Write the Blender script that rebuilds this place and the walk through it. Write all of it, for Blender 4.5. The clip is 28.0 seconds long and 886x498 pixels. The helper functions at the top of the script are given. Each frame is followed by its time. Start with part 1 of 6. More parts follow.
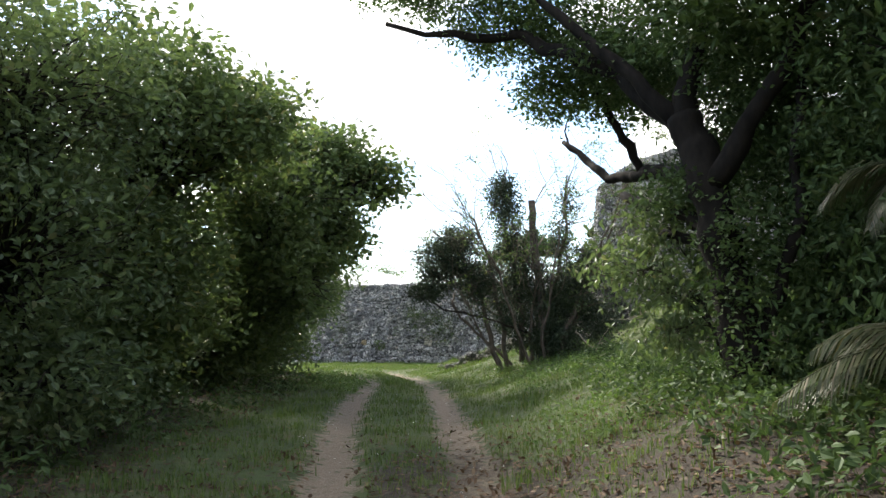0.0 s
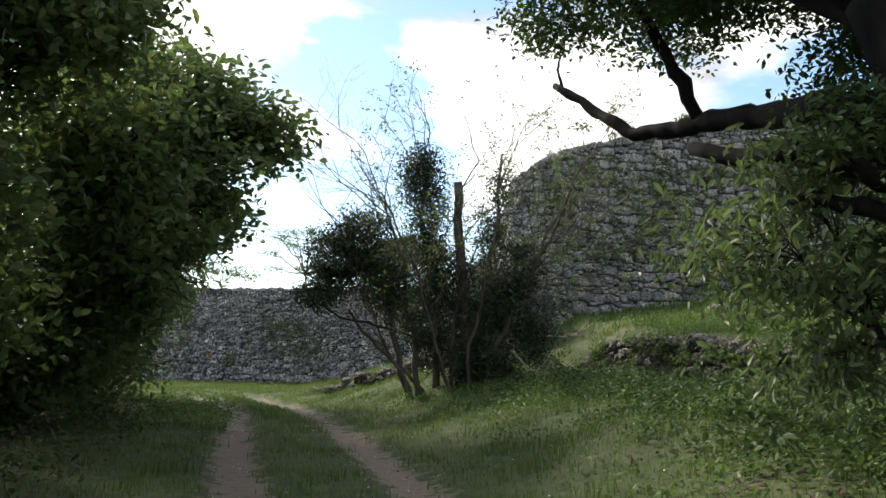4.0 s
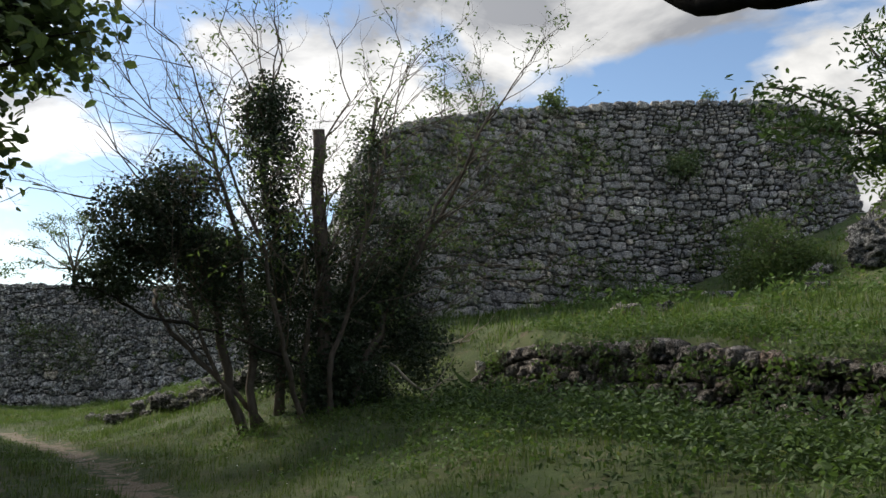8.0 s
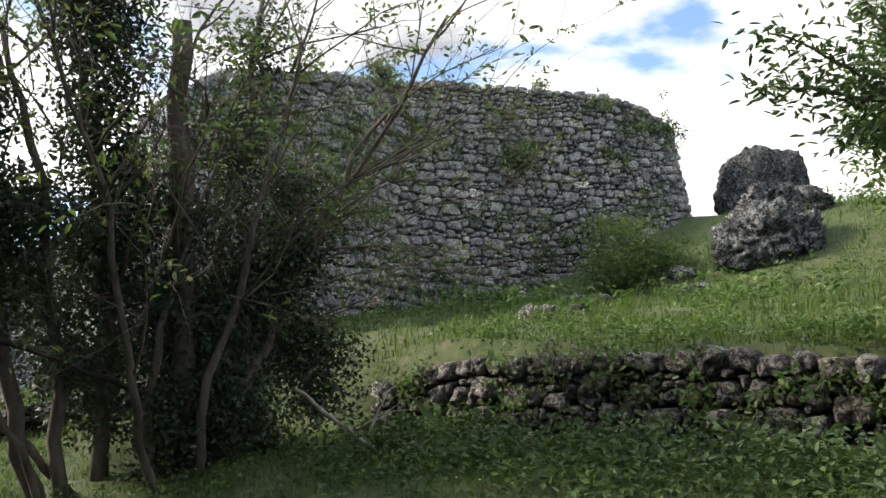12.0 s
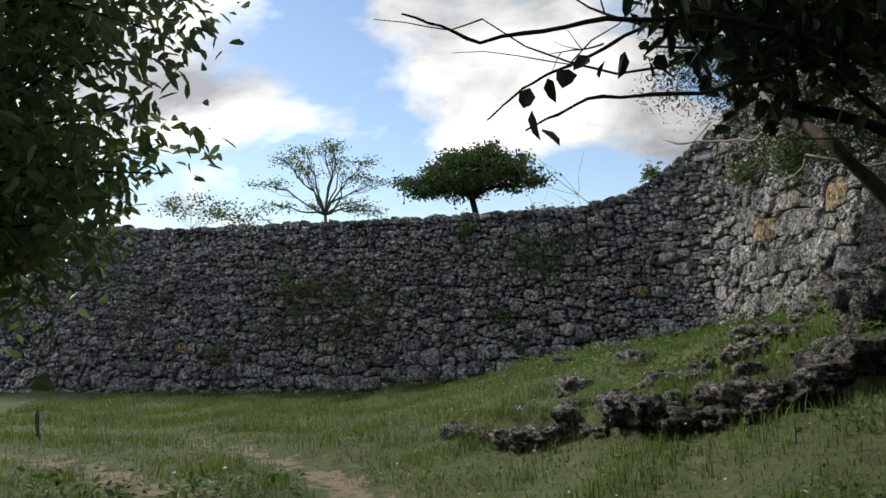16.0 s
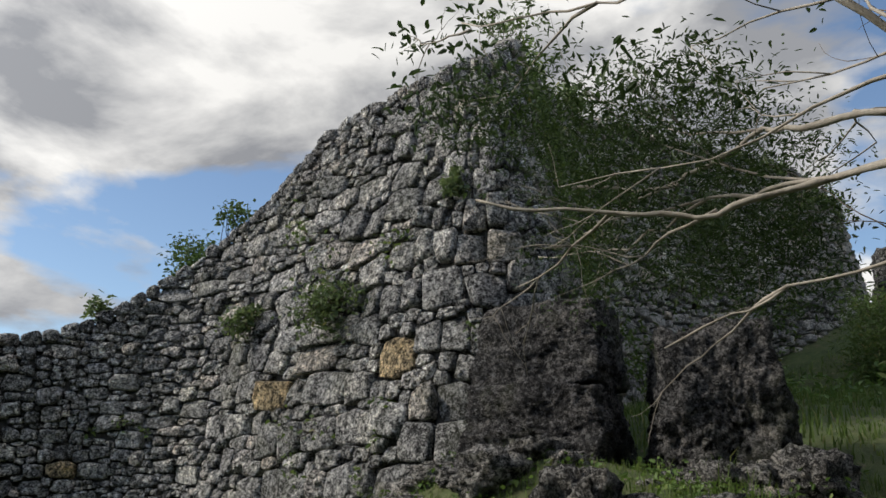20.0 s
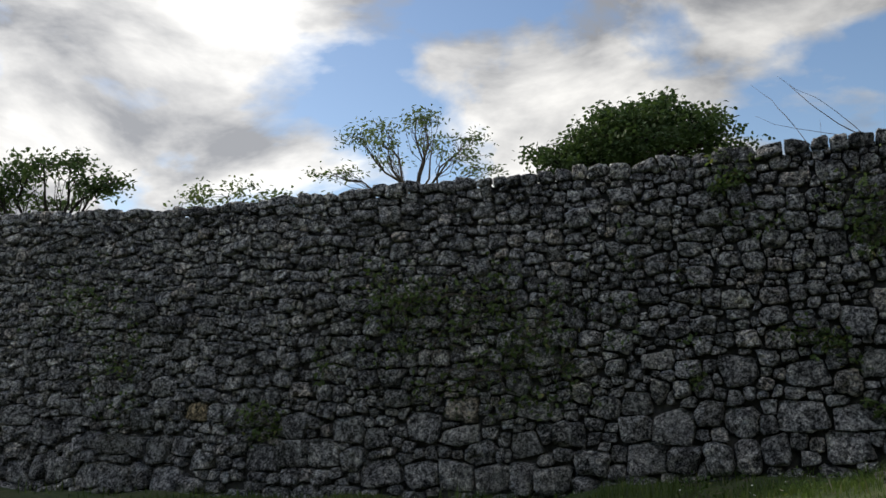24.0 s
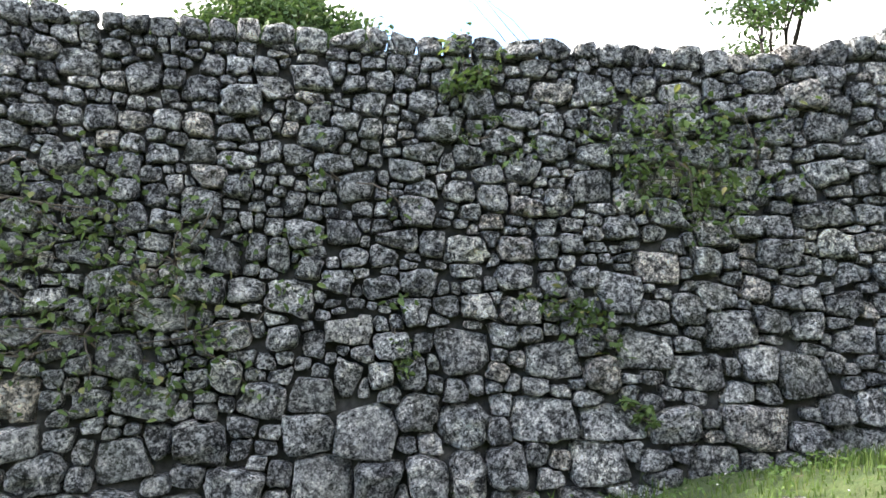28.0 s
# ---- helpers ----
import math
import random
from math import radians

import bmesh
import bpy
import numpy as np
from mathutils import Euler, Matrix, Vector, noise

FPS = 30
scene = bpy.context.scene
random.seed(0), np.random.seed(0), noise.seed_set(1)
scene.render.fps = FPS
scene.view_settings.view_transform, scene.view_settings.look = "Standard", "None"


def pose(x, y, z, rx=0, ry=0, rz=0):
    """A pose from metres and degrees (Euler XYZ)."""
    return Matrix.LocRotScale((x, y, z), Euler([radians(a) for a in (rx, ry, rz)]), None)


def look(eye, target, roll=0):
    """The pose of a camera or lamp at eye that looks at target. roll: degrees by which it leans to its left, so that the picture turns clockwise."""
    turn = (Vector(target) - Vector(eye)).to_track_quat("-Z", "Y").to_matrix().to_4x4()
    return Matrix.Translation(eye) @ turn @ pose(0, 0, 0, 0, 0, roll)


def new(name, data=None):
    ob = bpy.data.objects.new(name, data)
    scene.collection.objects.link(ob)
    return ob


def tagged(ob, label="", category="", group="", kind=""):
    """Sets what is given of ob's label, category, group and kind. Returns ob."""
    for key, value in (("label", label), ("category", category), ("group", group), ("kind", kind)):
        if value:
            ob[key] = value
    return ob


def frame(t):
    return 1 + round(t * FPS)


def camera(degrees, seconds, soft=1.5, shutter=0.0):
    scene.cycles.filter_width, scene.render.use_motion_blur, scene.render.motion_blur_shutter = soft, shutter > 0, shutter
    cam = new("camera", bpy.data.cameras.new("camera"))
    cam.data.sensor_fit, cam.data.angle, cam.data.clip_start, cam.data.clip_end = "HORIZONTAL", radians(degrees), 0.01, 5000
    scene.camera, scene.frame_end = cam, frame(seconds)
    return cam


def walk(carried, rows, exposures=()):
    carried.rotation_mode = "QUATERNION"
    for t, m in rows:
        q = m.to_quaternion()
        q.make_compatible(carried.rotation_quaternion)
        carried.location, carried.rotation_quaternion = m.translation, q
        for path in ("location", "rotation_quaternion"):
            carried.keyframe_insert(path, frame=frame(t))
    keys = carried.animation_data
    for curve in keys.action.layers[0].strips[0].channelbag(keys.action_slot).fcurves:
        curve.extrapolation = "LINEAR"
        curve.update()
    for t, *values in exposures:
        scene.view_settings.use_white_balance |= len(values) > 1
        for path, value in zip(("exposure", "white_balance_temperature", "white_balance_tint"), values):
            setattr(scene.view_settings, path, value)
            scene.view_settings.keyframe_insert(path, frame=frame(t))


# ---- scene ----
cam = camera(55.91, 28.0)

# seconds, place in metres, heading from +Y towards +X, tilt upwards, roll, in degrees
PATH = [
    (0, -0.000, -0.000, 1.450, -0.00, 5.45, -0.38),
    (0.5, -0.138, 0.669, 1.456, 0.80, 5.51, -0.27),
    (1, -0.320, 1.308, 1.462, 3.57, 5.71, -0.11),
    (1.5, -0.543, 1.928, 1.465, 6.07, 6.19, -0.40),
    (2, -0.739, 2.527, 1.466, 7.32, 6.08, -0.46),
    (2.5, -0.945, 3.131, 1.466, 9.50, 5.74, 0.05),
    (3, -1.058, 3.736, 1.466, 10.93, 5.75, 0.49),
    (3.5, -1.174, 4.307, 1.461, 10.98, 6.24, 0.98),
    (5.5, -1.398, 6.612, 1.385, 14.92, 6.84, -0.03),
    (6, -1.370, 7.163, 1.394, 15.98, 6.50, -0.25),
    (6.5, -1.318, 7.775, 1.398, 15.74, 5.79, -0.96),
    (7, -1.333, 8.390, 1.413, 14.80, 5.80, -0.64),
    (7.5, -1.322, 9.013, 1.423, 17.47, 6.79, 0.69),
    (8, -1.337, 9.554, 1.426, 26.41, 7.46, 0.61),
    (8.5, -1.312, 10.080, 1.425, 35.02, 7.59, -0.47),
    (9, -1.335, 10.622, 1.416, 40.84, 7.58, -0.47),
    (9.5, -1.245, 11.166, 1.440, 43.56, 8.15, -0.27),
    (10, -1.196, 11.751, 1.447, 47.77, 8.28, -0.02),
    (10.5, -1.209, 12.312, 1.444, 50.64, 7.30, 0.34),
    (11, -1.293, 12.894, 1.452, 51.55, 7.91, 0.61),
    (11.5, -1.351, 13.467, 1.465, 50.59, 8.66, -0.00),
    (12, -1.355, 14.130, 1.482, 46.44, 8.45, -0.63),
    (12.5, -1.444, 14.720, 1.482, 37.42, 7.84, -0.84),
    (13, -1.490, 15.384, 1.483, 27.46, 7.35, 0.16),
    (13.5, -1.608, 16.038, 1.495, 21.83, 7.20, 0.42),
    (15.5, -2.150, 18.068, 1.414, 12.97, 5.04, -1.27),
    (16, -2.145, 18.593, 1.411, 13.25, 4.60, -1.31),
    (16.5, -2.144, 19.068, 1.419, 17.42, 4.57, -0.34),
    (17, -2.079, 19.559, 1.434, 26.58, 5.43, 0.47),
    (17.5, -2.087, 20.011, 1.439, 36.34, 7.47, 0.84),
    (18, -2.082, 20.482, 1.442, 42.65, 10.29, 0.49),
    (18.5, -2.110, 20.944, 1.460, 45.75, 12.99, 1.48),
    (19, -2.088, 21.397, 1.495, 49.98, 17.07, 1.91),
    (19.5, -2.064, 21.858, 1.509, 54.15, 18.30, 1.00),
    (20, -2.037, 22.350, 1.509, 58.24, 16.02, -0.29),
    (20.5, -2.018, 22.870, 1.508, 55.11, 9.85, -1.31),
    (21, -2.059, 23.407, 1.513, 48.53, 5.78, -1.67),
    (21.5, -2.100, 23.956, 1.520, 41.32, 5.43, -0.74),
    (22, -2.201, 24.505, 1.502, 33.84, 6.16, -0.48),
    (22.5, -2.297, 25.042, 1.453, 27.42, 6.11, -1.25),
    (24.5, -2.260, 26.848, 1.282, 7.88, 7.93, -1.96),
    (25, -2.287, 27.320, 1.260, 9.18, 6.26, -1.25),
    (25.5, -2.290, 27.793, 1.248, 10.57, 5.52, -0.99),
    (26, -2.303, 28.213, 1.238, 11.70, 5.23, -0.88),
    (26.5, -2.218, 28.681, 1.287, 13.72, 4.86, -0.96),
    (27, -2.093, 29.068, 1.343, 16.73, 4.39, 0.13),
    (27.5, -1.913, 29.360, 1.385, 25.15, 4.19, 1.07),
    (28, -1.822, 29.603, 1.462, 39.45, 3.89, 1.32),
]
EXPOSURES = [
    (0, 2.1), (2, 1.85), (3, 1.7), (6, 1.08), (8, 0.9), (9, 1.5), (10, 1.72), (11, 1.9), (12, 1.7), (13, 2.1), (15.5, 0.8), (17, 0.65), (18, 0.95), (19, 0.85), (20, 0.7), (21, 0.95), (22, 0.45), (25, 0.42), (26, 1.3), (27, 2.1), (28, 2.93),
]
walk(cam, [(t, pose(x, y, z, 90 + up, 0, -turn) @ pose(0, 0, 0, 0, 0, roll)) for t, x, y, z, turn, up, roll in PATH], EXPOSURES)

# ---- light ----
SUN_AZ, SUN_EL = -34.0, 38.0   # degrees from +Y towards +X, above the horizon


def make_world():
    world = bpy.data.worlds.new("sky")
    world.use_nodes = True
    scene.world = world
    nt = world.node_tree
    nt.nodes.clear()
    N, L = nt.nodes.new, nt.links.new
    out, bg = N("ShaderNodeOutputWorld"), N("ShaderNodeBackground")
    sky = N("ShaderNodeTexSky")
    sky.sky_type = "NISHITA"
    sky.sun_disc = False
    sky.dust_density, sky.ozone_density = 0.4, 2.0
    sky.sun_elevation, sky.sun_rotation = radians(SUN_EL), radians(SUN_AZ)
    coord = N("ShaderNodeTexCoord")
    # the cloud deck: direction projected on a shallow dome overhead
    sep = N("ShaderNodeSeparateXYZ")
    L(coord.outputs["Generated"], sep.inputs[0])
    zc = N("ShaderNodeMath"); zc.operation = "MAXIMUM"; zc.inputs[1].default_value = 0.0
    L(sep.outputs["Z"], zc.inputs[0])
    za = N("ShaderNodeMath"); za.operation = "MULTIPLY_ADD"; za.inputs[1].default_value, za.inputs[2].default_value = 0.55, 0.5
    L(zc.outputs[0], za.inputs[0])
    zs = N("ShaderNodeMath"); zs.operation = "MULTIPLY"; zs.inputs[1].default_value = 2.3
    L(zc.outputs[0], zs.inputs[0])
    dx = N("ShaderNodeMath"); dx.operation = "DIVIDE"
    dy = N("ShaderNodeMath"); dy.operation = "DIVIDE"
    L(sep.outputs["X"], dx.inputs[0]); L(za.outputs[0], dx.inputs[1])
    L(sep.outputs["Y"], dy.inputs[0]); L(za.outputs[0], dy.inputs[1])
    comb = N("ShaderNodeCombineXYZ")
    L(dx.outputs[0], comb.inputs[0]); L(dy.outputs[0], comb.inputs[1]); L(zs.outputs[0], comb.inputs[2])
    def cloud_noise(scale, detail, rough, off):
        m = N("ShaderNodeMapping"); m.inputs["Location"].default_value = off
        L(comb.outputs[0], m.inputs["Vector"])
        n = N("ShaderNodeTexNoise")
        n.inputs["Scale"].default_value, n.inputs["Detail"].default_value = scale, detail
        n.inputs["Roughness"].default_value = rough
        n.inputs["Distortion"].default_value = 0.25
        L(m.outputs[0], n.inputs["Vector"])
        return n
    big = cloud_noise(1.75, 10, 0.52, (2.3, 0.4, 0))
    ramp = N("ShaderNodeValToRGB")
    ramp.color_ramp.elements[0].position, ramp.color_ramp.elements[1].position = 0.475, 0.54
    L(big.outputs["Fac"], ramp.inputs[0])
    # thicker cloud is greyer, its edges are white
    thick = cloud_noise(2.6, 8, 0.55, (5.1, 1.7, 0))
    shade = N("ShaderNodeValToRGB")
    shade.color_ramp.elements[0].position, shade.color_ramp.elements[1].position = 0.39, 0.60
    shade.color_ramp.elements[0].color = (1.0, 0.985, 0.955, 1)
    shade.color_ramp.elements[1].color = (0.34, 0.35, 0.375, 1)
    L(thick.outputs["Fac"], shade.inputs[0])
    # the veil lights up round the hidden sun
    az, el = radians(SUN_AZ), radians(SUN_EL)
    dot = N("ShaderNodeVectorMath"); dot.operation = "DOT_PRODUCT"
    dot.inputs[1].default_value = (math.sin(az) * math.cos(el), math.cos(az) * math.cos(el), math.sin(el))
    L(coord.outputs["Generated"], dot.inputs[0])
    glow = N("ShaderNodeMapRange")
    glow.inputs[1].default_value, glow.inputs[2].default_value = 0.55, 1.0
    glow.inputs[3].default_value, glow.inputs[4].default_value = 0.90, 0.90
    L(dot.outputs["Value"], glow.inputs[0])
    lit = N("ShaderNodeVectorMath"); lit.operation = "SCALE"
    L(shade.outputs[0], lit.inputs[0]); L(glow.outputs[0], lit.inputs["Scale"])
    dim = N("ShaderNodeVectorMath"); dim.operation = "SCALE"; dim.inputs["Scale"].default_value = 0.088
    L(sky.outputs[0], dim.inputs[0])
    bank = N("ShaderNodeVectorMath"); bank.operation = "DOT_PRODUCT"
    bank.inputs[1].default_value = (math.sin(radians(62)), math.cos(radians(62)), 0.15)
    L(coord.outputs["Generated"], bank.inputs[0])
    grey = N("ShaderNodeMapRange")
    grey.inputs[1].default_value, grey.inputs[2].default_value = 0.72, 0.95
    grey.inputs[3].default_value, grey.inputs[4].default_value = 0.0, 0.07
    L(bank.outputs["Value"], grey.inputs[0])
    dusk = N("ShaderNodeMapRange")
    dusk.inputs[1].default_value, dusk.inputs[2].default_value = 0.55, 0.97
    dusk.inputs[3].default_value, dusk.inputs[4].default_value = 1.0, 0.60
    L(bank.outputs["Value"], dusk.inputs[0])
    grim = N("ShaderNodeVectorMath"); grim.operation = "SCALE"
    L(lit.outputs[0], grim.inputs[0]); L(dusk.outputs[0], grim.inputs["Scale"])
    sumup = N("ShaderNodeMath"); sumup.operation = "ADD"
    L(big.outputs["Fac"], sumup.inputs[0]); L(grey.outputs[0], sumup.inputs[1])
    L(sumup.outputs[0], ramp.inputs[0])
    mix = N("ShaderNodeMix"); mix.data_type = "RGBA"
    L(ramp.outputs[0], mix.inputs[0]); L(dim.outputs[0], mix.inputs[6]); L(grim.outputs[0], mix.inputs[7])
    L(mix.outputs[2], bg.inputs[0])
    bg.inputs[1].default_value = 1.0
    L(bg.outputs[0], out.inputs[0])


make_world()
sun = new("sun", bpy.data.lights.new("sun", "SUN"))
sun.data.energy, sun.data.angle, sun.data.color = 2.2, radians(12.0), (1.0, 0.93, 0.80)
sun.matrix_world = look(
    (60 * math.sin(radians(SUN_AZ)), 60 * math.cos(radians(SUN_AZ)), 60 * math.tan(radians(SUN_EL))), (0, 0, 0))


# ---- materials ----
def node_mat(name):
    m = bpy.data.materials.new(name)
    m.use_nodes = True
    nt = m.node_tree
    nt.nodes.clear()
    out = nt.nodes.new("ShaderNodeOutputMaterial")
    return m, nt.nodes.new, nt.links.new, out


def noise_node(N, L, vec, scale, detail=4.0, rough=0.55):
    n = N("ShaderNodeTexNoise")
    n.inputs["Scale"].default_value, n.inputs["Detail"].default_value, n.inputs["Roughness"].default_value = scale, detail, rough
    L(vec, n.inputs["Vector"])
    return n.outputs["Fac"]


def ramp_node(N, L, fac, stops):
    r = N("ShaderNodeValToRGB")
    e = r.color_ramp.elements
    while len(e) < len(stops):
        e.new(0.5)
    for el, (p, c) in zip(e, stops):
        el.position = p
        el.color = (*c, 1) if len(c) == 3 else c
    L(fac, r.inputs[0])
    return r.outputs[0]


def mix_node(N, L, fac, a, b, mode="MIX"):
    m = N("ShaderNodeMix")
    m.data_type, m.blend_type = "RGBA", mode
    for sock, v in ((m.inputs[0], fac), (m.inputs[6], a), (m.inputs[7], b)):
        if isinstance(v, (int, float)):
            sock.default_value = v
        elif isinstance(v, tuple):
            sock.default_value = (*v, 1)
        else:
            L(v, sock)
    return m.outputs[2]


def math_node(N, L, op, a, b=0.0):
    m = N("ShaderNodeMath")
    m.operation = op
    for sock, v in ((m.inputs[0], a), (m.inputs[1], b)):
        if isinstance(v, (int, float)):
            sock.default_value = v
        else:
            L(v, sock)
    return m.outputs[0]


def any_random(N, L):
    """One number for each piece: by object, and by island where pieces are joined."""
    return math_node(N, L, "FRACT", math_node(N, L, "ADD", N("ShaderNodeObjectInfo").outputs["Random"],
                                              N("ShaderNodeNewGeometry").outputs["Random Per Island"]))


def stone_mat(name, low, high, warm, black=0.55, moss=0.5, rock_scale=1.0, mottle=1.0):
    """Weathered coral limestone: grey, pitted, with black crust, pale lichen and a little moss."""
    m, N, L, out = node_mat(name)
    pos = N("ShaderNodeNewGeometry").outputs["Position"]
    rnd = any_random(N, L)
    mean = tuple((a + b) / 2 for a, b in zip(low, high))
    base = ramp_node(N, L, rnd, [(0.0, low), (0.4, mean), (0.85, high), (1.0, warm)])
    # broad stains, then a coarse crumbly mottling from nearly black to white
    stain = noise_node(N, L, pos, 2.3 * rock_scale, 8, 0.7)
    base = mix_node(N, L, 1.0, base, ramp_node(N, L, stain, [(0.38, (0.5, 0.5, 0.52)), (0.5, (1, 1, 1)), (0.62, (1.35, 1.32, 1.25))]), "MULTIPLY")
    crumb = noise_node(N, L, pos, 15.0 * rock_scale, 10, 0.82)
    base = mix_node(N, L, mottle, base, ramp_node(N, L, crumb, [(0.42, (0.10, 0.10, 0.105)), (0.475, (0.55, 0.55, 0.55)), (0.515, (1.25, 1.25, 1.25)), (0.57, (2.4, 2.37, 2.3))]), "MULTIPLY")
    crust = noise_node(N, L, pos, 5.5 * rock_scale, 10, 0.8)
    base = mix_node(N, L, ramp_node(N, L, crust, [(black - 0.03, (0, 0, 0)), (black + 0.06, (0.85, 0.85, 0.85))]), base, (0.04, 0.04, 0.042))
    pit = N("ShaderNodeTexVoronoi")
    pit.inputs["Scale"].default_value = 34.0 * rock_scale
    fine = noise_node(N, L, pos, 70.0 * rock_scale, 6, 0.75)
    warp = N("ShaderNodeVectorMath")
    warp.operation = "ADD"
    wn = N("ShaderNodeTexNoise")
    wn.inputs["Scale"].default_value, wn.inputs["Detail"].default_value = 22.0 * rock_scale, 4
    L(pos, wn.inputs["Vector"])
    ws = N("ShaderNodeVectorMath")
    ws.operation = "SCALE"
    ws.inputs["Scale"].default_value = 0.10 / rock_scale
    L(wn.outputs["Color"], ws.inputs[0])
    L(pos, warp.inputs[0]); L(ws.outputs[0], warp.inputs[1])
    L(warp.outputs[0], pit.inputs["Vector"])
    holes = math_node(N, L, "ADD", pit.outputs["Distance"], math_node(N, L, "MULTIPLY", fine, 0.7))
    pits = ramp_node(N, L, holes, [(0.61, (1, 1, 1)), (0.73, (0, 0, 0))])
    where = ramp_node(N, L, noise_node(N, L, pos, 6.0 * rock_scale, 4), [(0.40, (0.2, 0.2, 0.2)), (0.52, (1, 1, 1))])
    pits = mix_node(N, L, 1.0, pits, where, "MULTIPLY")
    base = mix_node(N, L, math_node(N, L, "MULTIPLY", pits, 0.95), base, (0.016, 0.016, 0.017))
    speck = noise_node(N, L, pos, 48.0 * rock_scale, 6, 0.8)
    base = mix_node(N, L, mottle, base, ramp_node(N, L, speck, [(0.40, (0.35, 0.35, 0.36)), (0.5, (1, 1, 1)), (0.6, (1.7, 1.7, 1.68))]), "MULTIPLY")
    lich = noise_node(N, L, pos, 24.0 * rock_scale, 7, 0.78)
    base = mix_node(N, L, ramp_node(N, L, lich, [(0.55, (0, 0, 0)), (0.59, (0.8, 0.8, 0.8))]), base, tuple(min(0.75, c * 1.3 + 0.10) for c in high))
    green = noise_node(N, L, pos, 1.1, 7, 0.7)
    base = mix_node(N, L, math_node(N, L, "MULTIPLY", ramp_node(N, L, green, [(0.52, (0, 0, 0)), (0.68, (1, 1, 1))]), moss), base, (0.070, 0.080, 0.036))
    p = N("ShaderNodeBsdfPrincipled")
    L(base, p.inputs["Base Color"])
    p.inputs["Roughness"].default_value = 0.94
    p.inputs["Specular IOR Level"].default_value = 0.2
    rugged = noise_node(N, L, pos, 8.0 * rock_scale, 9, 0.75)
    height = math_node(N, L, "ADD", math_node(N, L, "MULTIPLY", pits, -0.35), math_node(N, L, "ADD", math_node(N, L, "MULTIPLY", rugged, 1.3), math_node(N, L, "MULTIPLY", crumb, 0.45)))
    b = N("ShaderNodeBump")
    b.inputs["Strength"].default_value, b.inputs["Distance"].default_value = 1.0, 0.10
    L(height, b.inputs["Height"])
    L(b.outputs[0], p.inputs["Normal"])
    L(p.outputs[0], out.inputs[0])
    return m


def leaf_mat(name, stops, gloss=0.45, through_light=0.3):
    m, N, L, out = node_mat(name)
    geo = N("ShaderNodeNewGeometry")
    stops = [(p, tuple(0.80 * v + 0.20 * (0.3 * c[0] + 0.6 * c[1] + 0.1 * c[2]) * k for v, k in zip(c, (1.12, 0.98, 0.85)))) for p, c in stops]
    col = ramp_node(N, L, any_random(N, L), stops)
    big = noise_node(N, L, geo.outputs["Position"], 1.3, 3)
    col = mix_node(N, L, ramp_node(N, L, big, [(0.35, (0, 0, 0)), (0.7, (0.6, 0.6, 0.6))]), col, tuple(c * 1.35 for c in stops[-2][1]))
    p = N("ShaderNodeBsdfPrincipled")
    L(col, p.inputs["Base Color"])
    p.inputs["Roughness"].default_value = gloss
    p.inputs["Specular IOR Level"].default_value = 0.16
    t = N("ShaderNodeBsdfTranslucent")
    L(mix_node(N, L, 1.0, col, (1.4, 1.5, 0.95), "MULTIPLY"), t.inputs[0])
    mx = N("ShaderNodeMixShader")
    mx.inputs[0].default_value = through_light
    L(p.outputs[0], mx.inputs[1]); L(t.outputs[0], mx.inputs[2]); L(mx.outputs[0], out.inputs[0])
    return m


def bark_mat(name, dark, light, scale=9.0):
    m, N, L, out = node_mat(name)
    pos = N("ShaderNodeNewGeometry").outputs["Position"]
    mp = N("ShaderNodeMapping")
    mp.inputs["Scale"].default_value = (1, 1, 0.35)
    L(pos, mp.inputs["Vector"])
    a = noise_node(N, L, mp.outputs[0], scale, 7, 0.65)
    c = noise_node(N, L, pos, 1.7, 3)
    col = ramp_node(N, L, a, [(0.3, dark), (0.7, light)])
    col = mix_node(N, L, ramp_node(N, L, c, [(0.5, (0, 0, 0)), (0.75, (0.4, 0.4, 0.4))]), col, tuple(min(1, v * 1.3) for v in light))
    p = N("ShaderNodeBsdfPrincipled")
    L(col, p.inputs["Base Color"])
    p.inputs["Roughness"].default_value = 0.9
    p.inputs["Specular IOR Level"].default_value = 0.15
    b = N("ShaderNodeBump")
    b.inputs["Strength"].default_value, b.inputs["Distance"].default_value = 0.8, 0.02
    L(a, b.inputs["Height"]); L(b.outputs[0], p.inputs["Normal"]); L(p.outputs[0], out.inputs[0])
    return m


